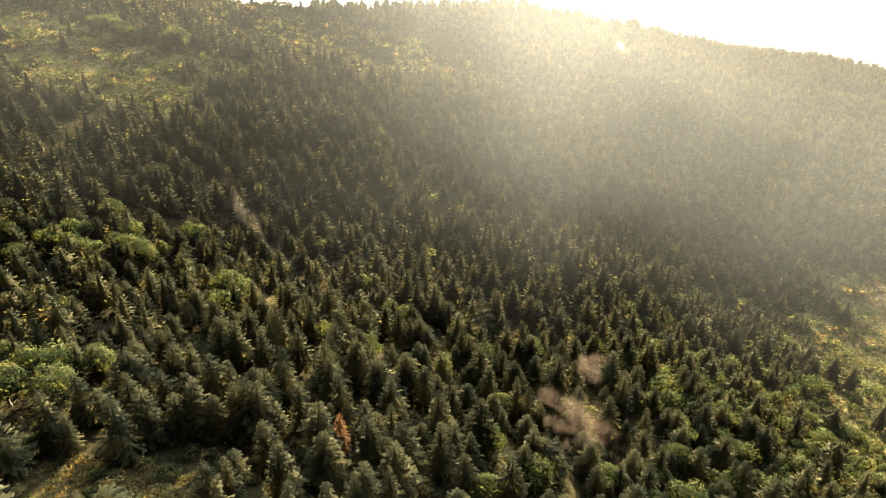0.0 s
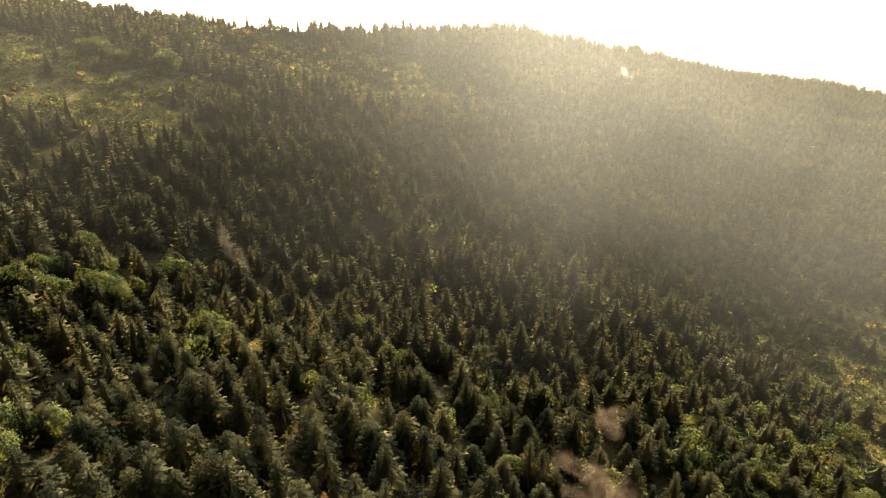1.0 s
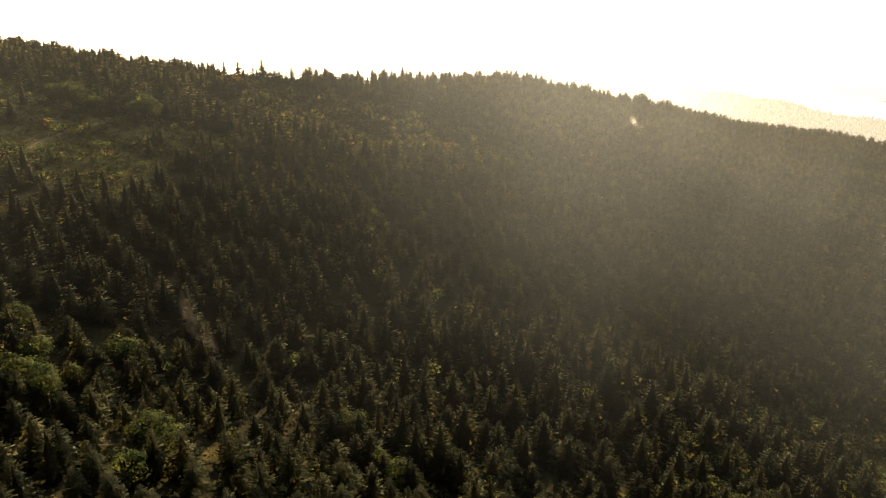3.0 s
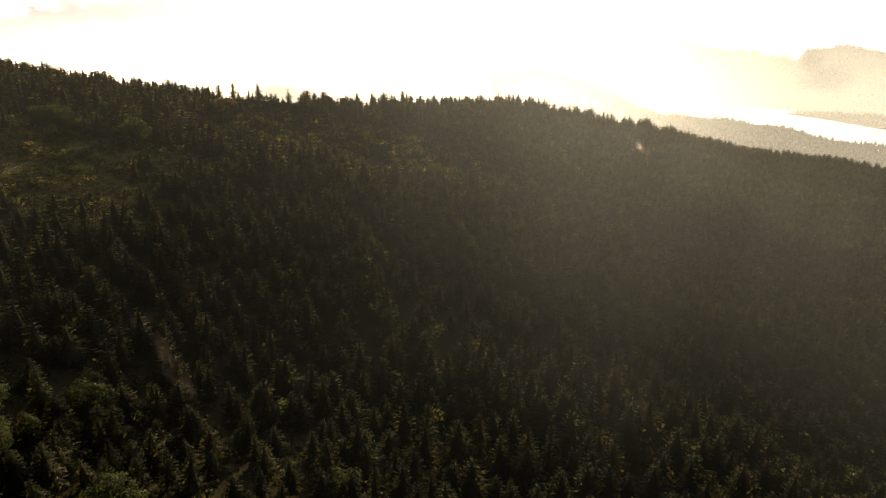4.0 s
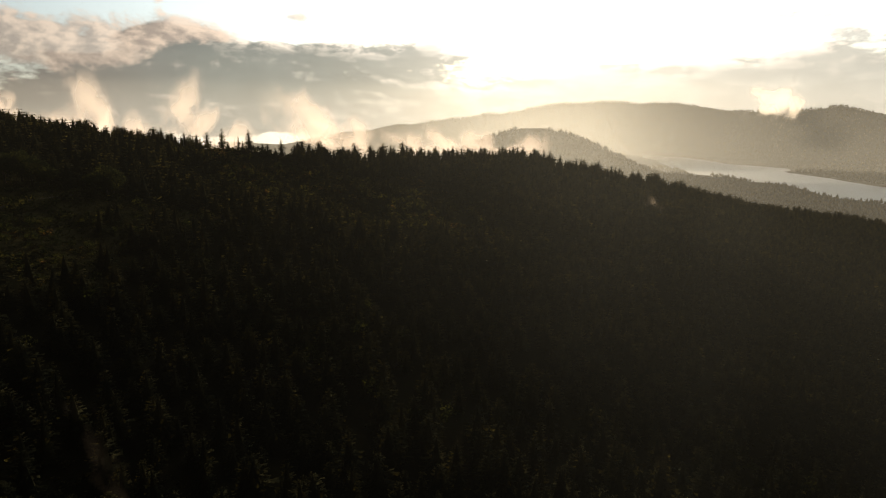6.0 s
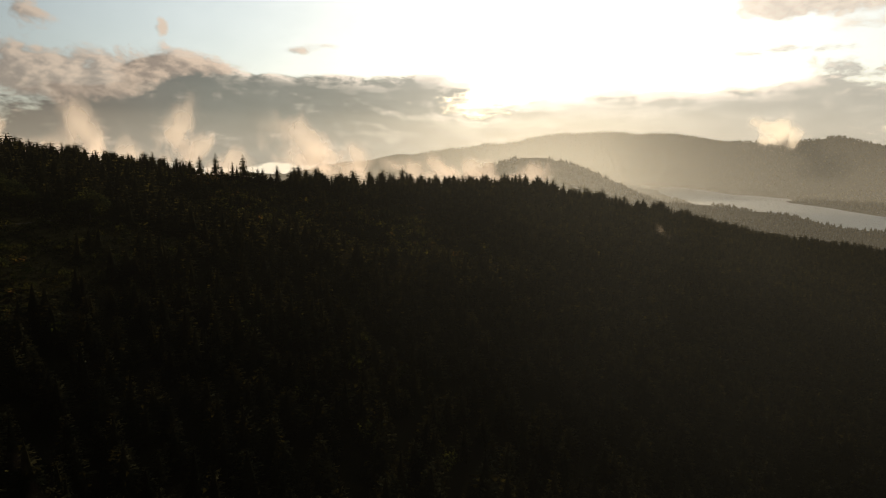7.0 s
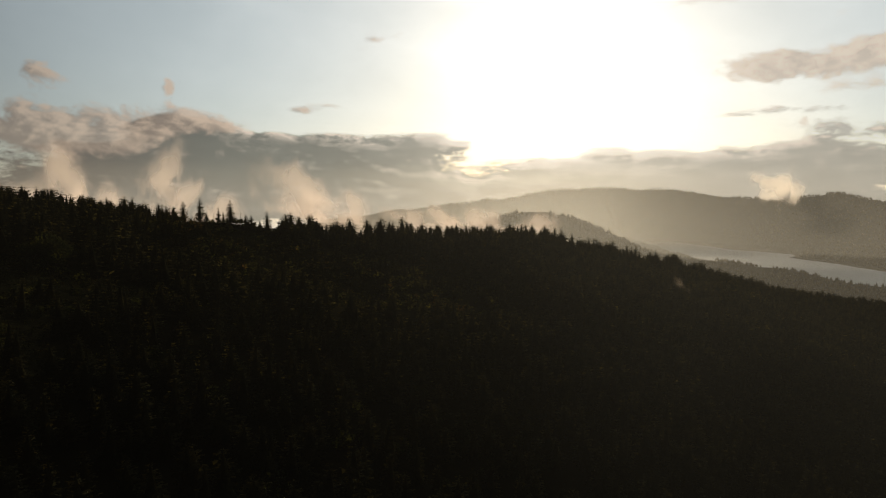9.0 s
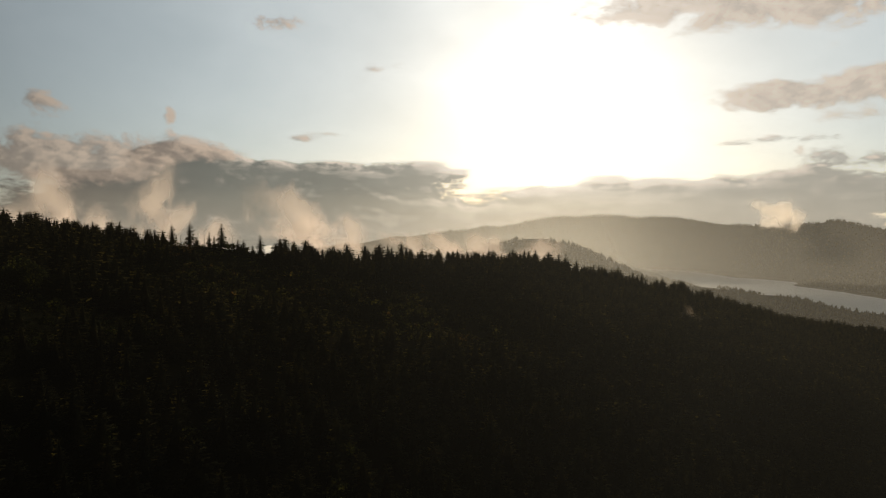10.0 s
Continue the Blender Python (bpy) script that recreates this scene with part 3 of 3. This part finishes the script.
px, py = scatter(-720, 1000, 105, 1560, 10.8)
keep = (np.abs(px) < 0.76 * py + 110) & (py < crest(px) + 70)
px, py = px[keep], py[keep]
opened, low = openness(px, py), young(px, py)
past = py - crest(px)
bare_crest = (px > -258) & (px < -160) & (past > -48)
gap = lattice(px / 21, py / 21, 20) > 0.72
leafy_here = np.minimum.reduce([spot(px, py, -143, 166, 15, 15), spot(px, py, -180, 286, 22, 14), spot(px, py, -302, 600, 26, 16), spot(px, py, -246, 602, 18, 14), spot(px, py, -140, 140, 14, 10)]) < 1
keep = (rng.uniform(0, 1, len(px)) > opened * 0.985) & ~(leafy_here & (rng.uniform(0, 1, len(px)) < 0.85)) & (rng.uniform(0, 1, len(px)) > low * 0.35) & ~bare_crest & ~(gap & (rng.uniform(0, 1, len(px)) < 0.8))
px, py, low, past = px[keep], py[keep], low[keep], past[keep]
stand = 0.5 + 0.5 * lattice(px / 55, py / 55, 14)
tall = (17 + 7 * stand) * (0.48 + 0.68 * rng.uniform(0, 1, len(px)) ** 0.75) * (1 - 0.5 * low)
girth = tall ** 0.7 * 3.4 * rng.uniform(0.78, 1.30, len(px))
spots = set_down(px, py)

FIR_SINGLE = [fir_shape(rng, 24, 8, 5, rng.uniform(0.17, 0.26)) for _ in range(8)]
FIR_NEAR = [fir_shape(rng, 17, 7, 3, rng.uniform(0.18, 0.27)) for _ in range(10)]
FIR_CREST = [fir_shape(rng, 20, 6, 3, rng.uniform(0.19, 0.33)) for _ in range(12)]
FIR_MID = [fir_shape(rng, 12, 6, 3, rng.uniform(0.19, 0.27)) for _ in range(10)]
FIR_FAR = [fir_shape(rng, 9, 6, 2, rng.uniform(0.19, 0.27)) for _ in range(8)]

nearest = (py < 250) & (np.abs(px - 10) < 130)
order = np.where(nearest)[0][np.argsort(py[nearest])][:300]
single = np.zeros(len(px), bool)
single[order] = True

fir_kinds = []
for v, f in FIR_SINGLE:
    trunk = pole([(0, 0, -0.02), (0, 0, 0.15), (0, 0, 0.95)], [0.014, 0.011, 0.002])
    fir_kinds.append((mesh_from("fir_trunk", *trunk, BARK, True), mesh_from("fir_crown", v, f, NEEDLES)))


def fir(i, kind):
    root = tagged(new("fir_tree"), "tall dark green fir on a forested slope", "fir tree", "firs of the near slope")
    root.matrix_world = Matrix.LocRotScale(Vector(spots[i]), Euler((rng.normal(0, 0.02), rng.normal(0, 0.02), rng.uniform(0, 6.28))), Vector((girth[i], girth[i], tall[i])))
    part("trunk", fir_kinds[kind][0], root, "brown bark")
    part("crown", fir_kinds[kind][1], root)
    return root


for n, i in enumerate(order):
    fir(i, n % 8)

near = ~single & (py < 330)
edge = ~single & ~near & (past > -16) & (past < 26)
mid = ~single & ~near & ~edge & (py < 600)
far = ~single & ~near & ~edge & ~mid
trees = [planted(k, spots[m], tall[m], girth[m], rng) for k, m in ((FIR_NEAR, near), (FIR_CREST, edge), (FIR_MID, mid), (FIR_FAR, far))]
thing("fir_forest", mesh_from("fir_forest", *joined(trees), NEEDLES), "dense dark green fir forest covering the slopes", "forest", kind="stuff")


# ---- broadleaf trees, shrubs and grass ----
LEAFY = [leafy_shape(rng, 18, 150, 0.024) for _ in range(5)]
LEAFY_FAR = [leafy_shape(rng, 7, 26, 0.046) for _ in range(6)]
LEAFY_MID = [leafy_shape(rng, 10, 60, 0.034) for _ in range(6)]
BUSH = [leafy_shape(rng, 3, 10, 0.075, 0.55) for _ in range(6)]
LOW = [leafy_shape(rng, 3, 7, 0.09, 0.55) for _ in range(5)]
NEAR_BUSH = [leafy_shape(rng, 6, 45, 0.032, 0.55) for _ in range(5)]

leafy_kinds = []
for v, f in LEAFY:
    limbs = [pole([(0, 0, -0.02), (0.01, 0, 0.2), (0.0, 0.01, 0.45), (0.02, 0, 0.7)], [0.028, 0.022, 0.014, 0.004])]
    for a in np.arange(5) * 1.257 + rng.uniform(0, 1):
        limbs.append(pole([(0, 0, 0.24), (0.09 * math.cos(a), 0.09 * math.sin(a), 0.40), (0.2 * math.cos(a), 0.2 * math.sin(a), 0.58)], [0.013, 0.009, 0.003], 5))
    leafy_kinds.append((mesh_from("broadleaf_trunk", *joined(limbs), BARK, True), mesh_from("broadleaf_crown", v, f, BROAD)))


def broadleaf(x, y, high, wide, kind, label, group):
    root = tagged(new("broadleaf_tree"), label, "tree", group)
    root.matrix_world = Matrix.LocRotScale(Vector(set_down(x, y)[0]), Euler((0, 0, rng.uniform(0, 6.28))), Vector((wide, wide, high)))
    part("trunk", leafy_kinds[kind][0], root, "grey-brown bark")
    part("crown", leafy_kinds[kind][1], root)


for n, (x, y, high) in enumerate([(-147, 166, 19), (-140, 178, 20), (-131, 166, 17), (-156, 182, 19), (-126, 184, 15), (-164, 170, 17), (-150, 150, 15), (-122, 140, 9)]):
    broadleaf(x, y, high, high * 1.2, n % 5, "leafy yellow-green tree at the edge of a meadow", "broadleaf trees by the meadow")
for n in range(24):
    x, y = rng.normal(-180, 27), rng.normal(288, 19)
    high = rng.uniform(12, 19)
    broadleaf(x, y, high, high * rng.uniform(0.9, 1.2), n % 5, "yellow-green broadleaf tree among dark firs", "broadleaf trees among the firs")
for n, (x, y, high) in enumerate([(-304, 604, 24), (-294, 599, 22), (-316, 607, 23), (-309, 594, 20), (-284, 602, 18), (-246, 606, 24), (-239, 602, 20), (-251, 599, 18)]):
    broadleaf(x, y, high, high * 1.2, n % 5, "round-crowned green tree on the open hillside", "broadleaf trees on the pasture")
for n, (x, y) in enumerate([(17, 171), (22, 196), (17, 244), (12, 236), (-98, 257), (-104, 262), (60, 165), (76, 172), (95, 188), (110, 178), (70, 150), (88, 160), (125, 200), (105, 158), (60, 205), (-20, 262), (-40, 285), (150, 195), (140, 175), (165, 215), (185, 230), (130, 225), (205, 240), (30, 150), (48, 140), (12, 140)]):
    high = 12 + (n * 7 % 6)
    broadleaf(x, y, high, high * 1.2, n % 5, "low leafy tree on the wooded slope", "broadleaf trees on the slope")

bx, by = scatter(90, 480, 180, 560, 7.5)
wood = step(1.45, 0.9, np.minimum(spot(bx, by, 200, 270, 105, 85), spot(bx, by, 330, 400, 130, 110)) + 0.3 * lattice(bx / 30, by / 30, 31))
sel = rng.uniform(0, 1, len(bx)) < wood * 0.75
bx, by = bx[sel], by[sel]
high = rng.uniform(4, 13, len(bx)) * (1 - 0.45 * openness(bx, by))
lx2, ly2 = scatter(-460, -120, 440, 690, 6.5)
sel = rng.uniform(0, 1, len(lx2)) < 0.45 * step(0.2, 0.6, openness(lx2, ly2)) * step(-0.5, 0.3, lattice(lx2 / 28, ly2 / 28, 61)) + 0.05
lx2, ly2 = lx2[sel], ly2[sel]
high2 = rng.uniform(3, 10, len(lx2))
mx, my = scatter(-330, 330, 130, 640, 17.0)
sel = (np.abs(mx) < 0.78 * my + 60) & (rng.uniform(0, 1, len(mx)) < (0.13 + 0.25 * step(40, 200, mx) * step(420, 250, my)) * step(190, 210, my) * step(560, 400, my))
mx, my = mx[sel], my[sel]
high3 = rng.uniform(10, 18, len(mx))
bushes = []
for x, y, up, girth_share in ((bx, by, high, 1.4), (lx2, ly2, high2, 1.2), (mx, my, high3, 0.95)):
    for kind, m in ((LEAFY_MID, y < 310), (LEAFY_FAR, y >= 310)):
        if m.any():
            bushes.append(planted(kind, set_down(x[m], y[m]), up[m], up[m] * girth_share, rng))
thing("broadleaf_wood", mesh_from("broadleaf_wood", *joined(bushes), BROAD), "sunlit yellow-green broadleaf thicket on the lower slope", "thicket", kind="stuff")

sx, sy = scatter(-480, 500, 100, 860, 3.7)
sel = rng.uniform(0, 1, len(sx)) < np.maximum.reduce([0.8 * openness(sx, sy), 0.5 * young(sx, sy), 0.75 * ((sx > -262) & (sx < -158) & (np.abs(sy - crest(sx)) < 45))])
sx, sy = sx[sel], sy[sel]
high = rng.uniform(1.0, 4.2, len(sx)) * rng.uniform(0.6, 1.0, len(sx)) * (0.55 + 0.45 * step(150, 200, sy)) * (1 + 1.3 * step(-0.2, 0.5, lattice(sx / 16, sy / 16, 71)))
thing("shrubs", mesh_from("shrubs", *joined([planted(kind, set_down(sx[m], sy[m], 0.5), high[m] * 1.7, high[m] * 2.4, rng) for kind, m in ((NEAR_BUSH, sy < 210), (LOW, (sy >= 210) & (sy <= 500)), (BUSH, sy > 500))]), SHRUB), "olive and russet shrubs on open ground", "shrubs", kind="stuff")

def tuft(rng):
    V, F = [], []
    for k in range(7):
        a, r = rng.uniform(0, 6.28), rng.uniform(0.1, 0.5)
        c = np.array([r * math.cos(a), r * math.sin(a), 0])
        t = np.array([-math.sin(a), math.cos(a), 0]) * 0.12
        V.extend([c - t, c + t, c * 1.7 + np.array([0, 0, rng.uniform(0.5, 1.0)])])
        F.append((3 * k, 3 * k + 1, 3 * k + 2))
    V = np.array(V)
    return np.concatenate([V, np.tile([0.0, 0.0, 1.0], (len(V), 1))], 1), np.array(F)


GRASS = foliage("dry_grass", (0.030, 0.027, 0.009), (0.090, 0.078, 0.028), (0.105, 0.068, 0.027), 0.2, 0.3, 0.2)
qx, qy = scatter(-480, 500, 100, 700, 2.6)
sel = rng.uniform(0, 1, len(qx)) < 0.85 * openness(qx, qy)
mx, my = scatter(-190, 60, 100, 190, 1.25)
sel2 = rng.uniform(0, 1, len(mx)) < 0.85 * openness(mx, my)
qx, qy = np.concatenate([qx[sel], mx[sel2]]), np.concatenate([qy[sel], my[sel2]])
high = rng.uniform(0.5, 1.3, len(qx))
thing("grass", mesh_from("grass", *planted([tuft(rng) for _ in range(5)], set_down(qx, qy, 0.05), high, high * 1.8, rng), GRASS), "dry yellow-green grass on the open ground", "grass", kind="stuff")

# low growth on the forest floor
ux, uy = scatter(-330, 380, 105, 360, 4.6)
sel = (np.abs(ux) < 0.78 * uy + 60) & (rng.uniform(0, 1, len(ux)) < 0.7)
ux, uy = ux[sel], uy[sel]
high = rng.uniform(1.5, 5.0, len(ux))
thing("undergrowth", mesh_from("undergrowth", *joined([planted(kind, set_down(ux[m], uy[m], 0.6), high[m] * 1.5, high[m] * 2.2, rng) for kind, m in ((NEAR_BUSH, uy < 185), (LOW, uy >= 185))]), NEEDLES), "dark low undergrowth between the firs", "undergrowth", kind="stuff")

# ---- single firs ----
def lone_fir(x, y, high, wide, kind, label, group, needles=None, name="fir_tree"):
    root = tagged(new(name), label, "fir tree", group)
    root.matrix_world = Matrix.LocRotScale(Vector(set_down(x, y)[0]), Euler((0, 0, rng.uniform(0, 6.28))), Vector((wide, wide, high)))
    part("trunk", fir_kinds[kind][0], root, "brown bark")
    crown = fir_kinds[kind][1]
    if needles:
        crown = crown.copy()
        crown.materials[0] = needles
    part("crown", crown, root)


lone_fir(-33, 152, 17, 14, 2, "dying fir with russet needles", "", RUSSET)
lone_fir(-1, 176, 15, 12, 4, "small fir with browned needles", "", RUSSET)
for n, (x, back, high, slim) in enumerate([(-252, 4, 15, 0.8), (-246, 6, 9, 0.8), (-241, 3, 12, 0.9), (-236, 8, 19, 0.8), (-221, 5, 22, 0.75), (-217, 9, 9, 0.9), (-206, 4, 15, 0.6), (-203, 6, 11, 0.6), (-197, 5, 23, 0.6), (-186, 7, 12, 0.9), (-181, 4, 14, 0.9), (-175, 5, 10, 0.9), (-170, 6, 20, 1.1)]):
    y = float(crest(np.array([x]))[0]) + back - 12
    lone_fir(x, y, high, high * slim * 1.35 + 2, n % 6, "thin fir standing alone on the bare crest", "firs on the crest")


# bare dead stems on the crest
def snag(x, y, high):
    V, F = joined([pole([(0, 0, -0.3), (0.1, 0, high * 0.5), (0.25, 0.1, high)], [0.28, 0.18, 0.04])] + [
        pole([(0.1, 0, high * h), (0.1 + 1.1 * math.cos(a), 1.1 * math.sin(a), high * h + 0.3)], [0.06, 0.015], 4) for h, a in ((0.45, 0.3), (0.55, 2.4), (0.63, 4.4), (0.72, 1.2), (0.8, 3.4))])
    ob = thing("dead_tree", mesh_from("dead_tree", V, F, DEADWOOD, True), "bare grey dead tree on the crest", "dead tree", "dead trees on the crest")
    ob.location = set_down(x, y)[0]


for x, back, high in ((-257, 2, 19), (-229, 5, 12), (-210, 3, 13), (-190, 5, 15), (-150, 4, 16), (-133, 2, 15)):
    snag(x, float(crest(np.array([x]))[0]) + back - 10, high)


# ---- track and rock ----
def ribbon(name, points, wide, mat, label, category):
    """A worn track draped on the ground."""
    P = np.array(points, float)
    t = np.linspace(0, len(P) - 1, 40)
    x, y = np.interp(t, np.arange(len(P)), P[:, 0]), np.interp(t, np.arange(len(P)), P[:, 1])
    dx, dy = np.gradient(x), np.gradient(y)
    n = np.hypot(dx, dy)
    V = []
    for k in (-0.5, -0.17, 0.17, 0.5):
        a, b = x - dy / n * wide * k, y + dx / n * wide * k
        V.append(np.stack([a, b, ground(a, b) + 0.25 - 0.3 * (abs(k) == 0.5)], 1))
    thing(name, mesh_from(name, np.concatenate(V), grid_faces(4, 40), mat, True), label, category, kind="structure")


ribbon("road", [(-330, 462), (-302, 474), (-285, 493), (-284, 520), (-279, 552), (-272, 565), (-261, 585), (-248, 592)], 2.0, TRACK, "pale dirt track across the hillside pasture", "track")
r = np.random.default_rng(5)
V, F = joined([(np.array([(a * 3.2 * r.uniform(0.6, 1.2), b * 1.6 * r.uniform(0.7, 1.2), c * 1.5 * r.uniform(0.7, 1.3)) for a in (-1, 1) for b in (-1, 1) for c in (-1, 1)]) + np.array([k * 4.5, r.uniform(-1, 1), -0.4]),
               np.array([(0, 1, 3), (0, 3, 2), (4, 6, 7), (4, 7, 5), (0, 4, 5), (0, 5, 1), (2, 3, 7), (2, 7, 6), (1, 5, 7), (1, 7, 3), (0, 2, 6), (0, 6, 4)])) for k in range(3)])
outcrop = thing("rock_outcrop", mesh_from("rock_outcrop", V, F, ROCK), "pale rock showing on the brushy slope", "rock")
outcrop.location = set_down(-70, 795, 0)[0]

# ---- far woods ----
FAR_TREE = [fir_shape(rng, 3, 4, 1, 0.24) for _ in range(4)]
fx, fy = scatter(-100, 2300, 1150, 3300, 18.0)
sel = (fy > crest(fx) + 75) & (in_lake(fx, fy) < -12) & (fx < 0.80 * fy) & (fx > -0.55 * fy) & (lattice(fx / 160, fy / 160, 50) > -0.62)
fx, fy = fx[sel], fy[sel]
tx, ty = scatter(-100, 3300, 3300, 4850, 30.0)
sel = (ground(tx, ty) > PLAIN + 25) & (in_lake(tx, ty) < -20) & (tx < 0.82 * ty) & (np.hypot(tx, ty) < 4900)
fx, fy = np.concatenate([fx, tx[sel]]), np.concatenate([fy, ty[sel]])
high = rng.uniform(9, 20, len(fx))
thing("distant_woods", mesh_from("distant_woods", *planted(FAR_TREE, set_down(fx, fy), high, high * 2.3, rng), NEEDLES), "dark woods on the plain around the lake", "forest", kind="stuff")

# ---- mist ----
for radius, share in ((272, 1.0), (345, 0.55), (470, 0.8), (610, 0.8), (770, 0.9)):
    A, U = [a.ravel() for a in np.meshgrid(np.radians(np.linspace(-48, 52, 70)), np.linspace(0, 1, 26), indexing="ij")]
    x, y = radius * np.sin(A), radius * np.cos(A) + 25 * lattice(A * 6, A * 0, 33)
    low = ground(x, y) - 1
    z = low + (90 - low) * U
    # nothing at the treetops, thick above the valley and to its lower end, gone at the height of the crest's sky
    # the bell round A = 0.17 puts the sun's glare into the density
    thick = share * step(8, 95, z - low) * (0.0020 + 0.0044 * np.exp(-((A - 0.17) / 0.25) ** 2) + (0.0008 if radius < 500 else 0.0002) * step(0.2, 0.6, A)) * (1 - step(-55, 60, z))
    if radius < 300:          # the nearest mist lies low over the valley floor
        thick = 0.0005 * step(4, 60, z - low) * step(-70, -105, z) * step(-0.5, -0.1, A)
    veil = mesh_from("mist_glare_layer", np.stack([x, y, z], 1), grid_faces(70, 26), VEIL, True)
    veil.attributes.new("mist_glare_share", "FLOAT", "POINT").data.foreach_set("value", thick.astype(np.float32))
    thing("mist_glare_layer", veil, "thin morning mist in the valley with sun glare put into its density", "mist", kind="stuff")
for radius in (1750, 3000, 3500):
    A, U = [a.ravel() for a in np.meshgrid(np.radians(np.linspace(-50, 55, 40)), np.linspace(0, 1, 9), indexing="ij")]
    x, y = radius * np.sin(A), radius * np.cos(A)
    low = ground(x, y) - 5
    thing("haze_glow_bank", mesh_from("haze_glow_bank", np.stack([x, y, low + (140 - low) * U], 1), grid_faces(40, 9), HAZE, True), "warm morning haze over the plain, thickened to carry the sun's glow", "haze", kind="stuff")


def wisp(x, y, up, wide, high, seed, mat, label, lean=0.0, base=None):
    """A torn shred of mist: three crumpled sheets of uneven height and place, one behind the other."""
    u, v = [a.ravel() for a in np.meshgrid(np.linspace(-0.5, 0.5, 15), np.linspace(0, 1, 15), indexing="ij")]
    own = np.random.default_rng(seed)
    root = tagged(new("mist_wisp"), label, "mist", "wisps of mist")
    root.location = (x, y, float(ground(x, y)[0]) + up if base is None else base)
    for k in range(3):
        broad, tall_share, aside = own.uniform(0.6, 0.95), (1.0, 0.72, 0.55)[k], own.uniform(-0.28, 0.28) * (k > 0)
        depth = 0.05 * wide * lattice(u * 3 + seed, v * 3 + k * 7, 40) + (k - 1) * wide * 0.22
        sway = lean * high * (v - 0.5) + 0.10 * wide * np.sin(v * 4.0 + seed + k)
        me = mesh_from("mist_sheet", np.stack([(u * broad + aside) * wide + sway, depth, v * high * tall_share], 1), grid_faces(15, 15), mat, True)
        me.attributes.new("sheet_span", "FLOAT_VECTOR", "POINT").data.foreach_set("vector", np.stack([u + 0.5, np.zeros_like(u), v], 1).astype(np.float32).ravel())
        part("mist_sheet", me, root)


for n, (x, y, up, wide, high, lean) in enumerate([(50, 178, 2, 28, 42, -0.5), (44, 186, 10, 22, 32, -0.5), (57, 176, 0, 22, 26, -0.4), (68, 232, 8, 34, 26, -0.5), (-119, 344, -2, 18, 52, -0.35), (-110, 334, -4, 16, 40, -0.3), (-148, 376, 2, 30, 18, 0.1), (-226, 434, 6, 9, 24, -0.5), (248, 900, 8, 34, 34, -0.5), (360, 440, 4, 90, 34, 0.2)]):
    wisp(x, y, up, wide, high, n, SHRED if n == 8 else WISP if n < 4 else FAINT, "pale wisp of mist rising between dark firs", lean)
for n, (x, y, wide, high, lean) in enumerate([(-412, 940, 120, 128, 0.15), (-460, 955, 190, 85, 0.1), (-296, 930, 115, 132, 0.12), (-345, 945, 170, 75, -0.2), (-180, 955, 150, 112, -0.5), (-120, 985, 140, 75, -0.35),
                                              (0, 1090, 110, 70, -0.2), (62, 1110, 120, 62, 0.1), (140, 1150, 120, 55, 0.1), (-540, 965, 190, 105, 0.1), (-650, 990, 210, 120, -0.2), (-60, 1030, 120, 58, -0.3)]):
    wisp(x, y, 0, wide, high, n + 20, BILLOW, "peach-lit bank of mist rising behind the wooded crest", lean, -100 - 12 * (x > -100))
wisp(1515, 3085, 0, 430, 230, 53, PUFF, "bright puff of cloud hanging over the lake shore", -0.25, -88)

# ---- islet ----
V, F = [], []
for i in range(9):
    for j in range(5):
        u, v = i / 4 - 1, j / 2 - 1
        V.append((9 * v * (1 - 0.6 * abs(u)) + 6 * u * u, 82 * u, 3.0 * max(0.0, 1 - u * u) * (1 - abs(v)) - 0.8))
islet = thing("islet", mesh_from("islet", V, grid_faces(9, 5), SOIL, True), "low dark islet in the lake", "islet", kind="structure")
islet.location = (1699, 3437, WATER + 0.6)

# ---- the forest goes on behind the viewpoint ----
ox, oy = scatter(-260, 260, -150, 92, 10.5)
high = rng.uniform(12, 24, len(ox))
thing("fir_forest", mesh_from("fir_forest", *planted(FIR_FAR, set_down(ox, oy), high, high ** 0.7 * 2.8, rng), NEEDLES), "dense dark green fir forest on the slope behind", "forest", kind="stuff")
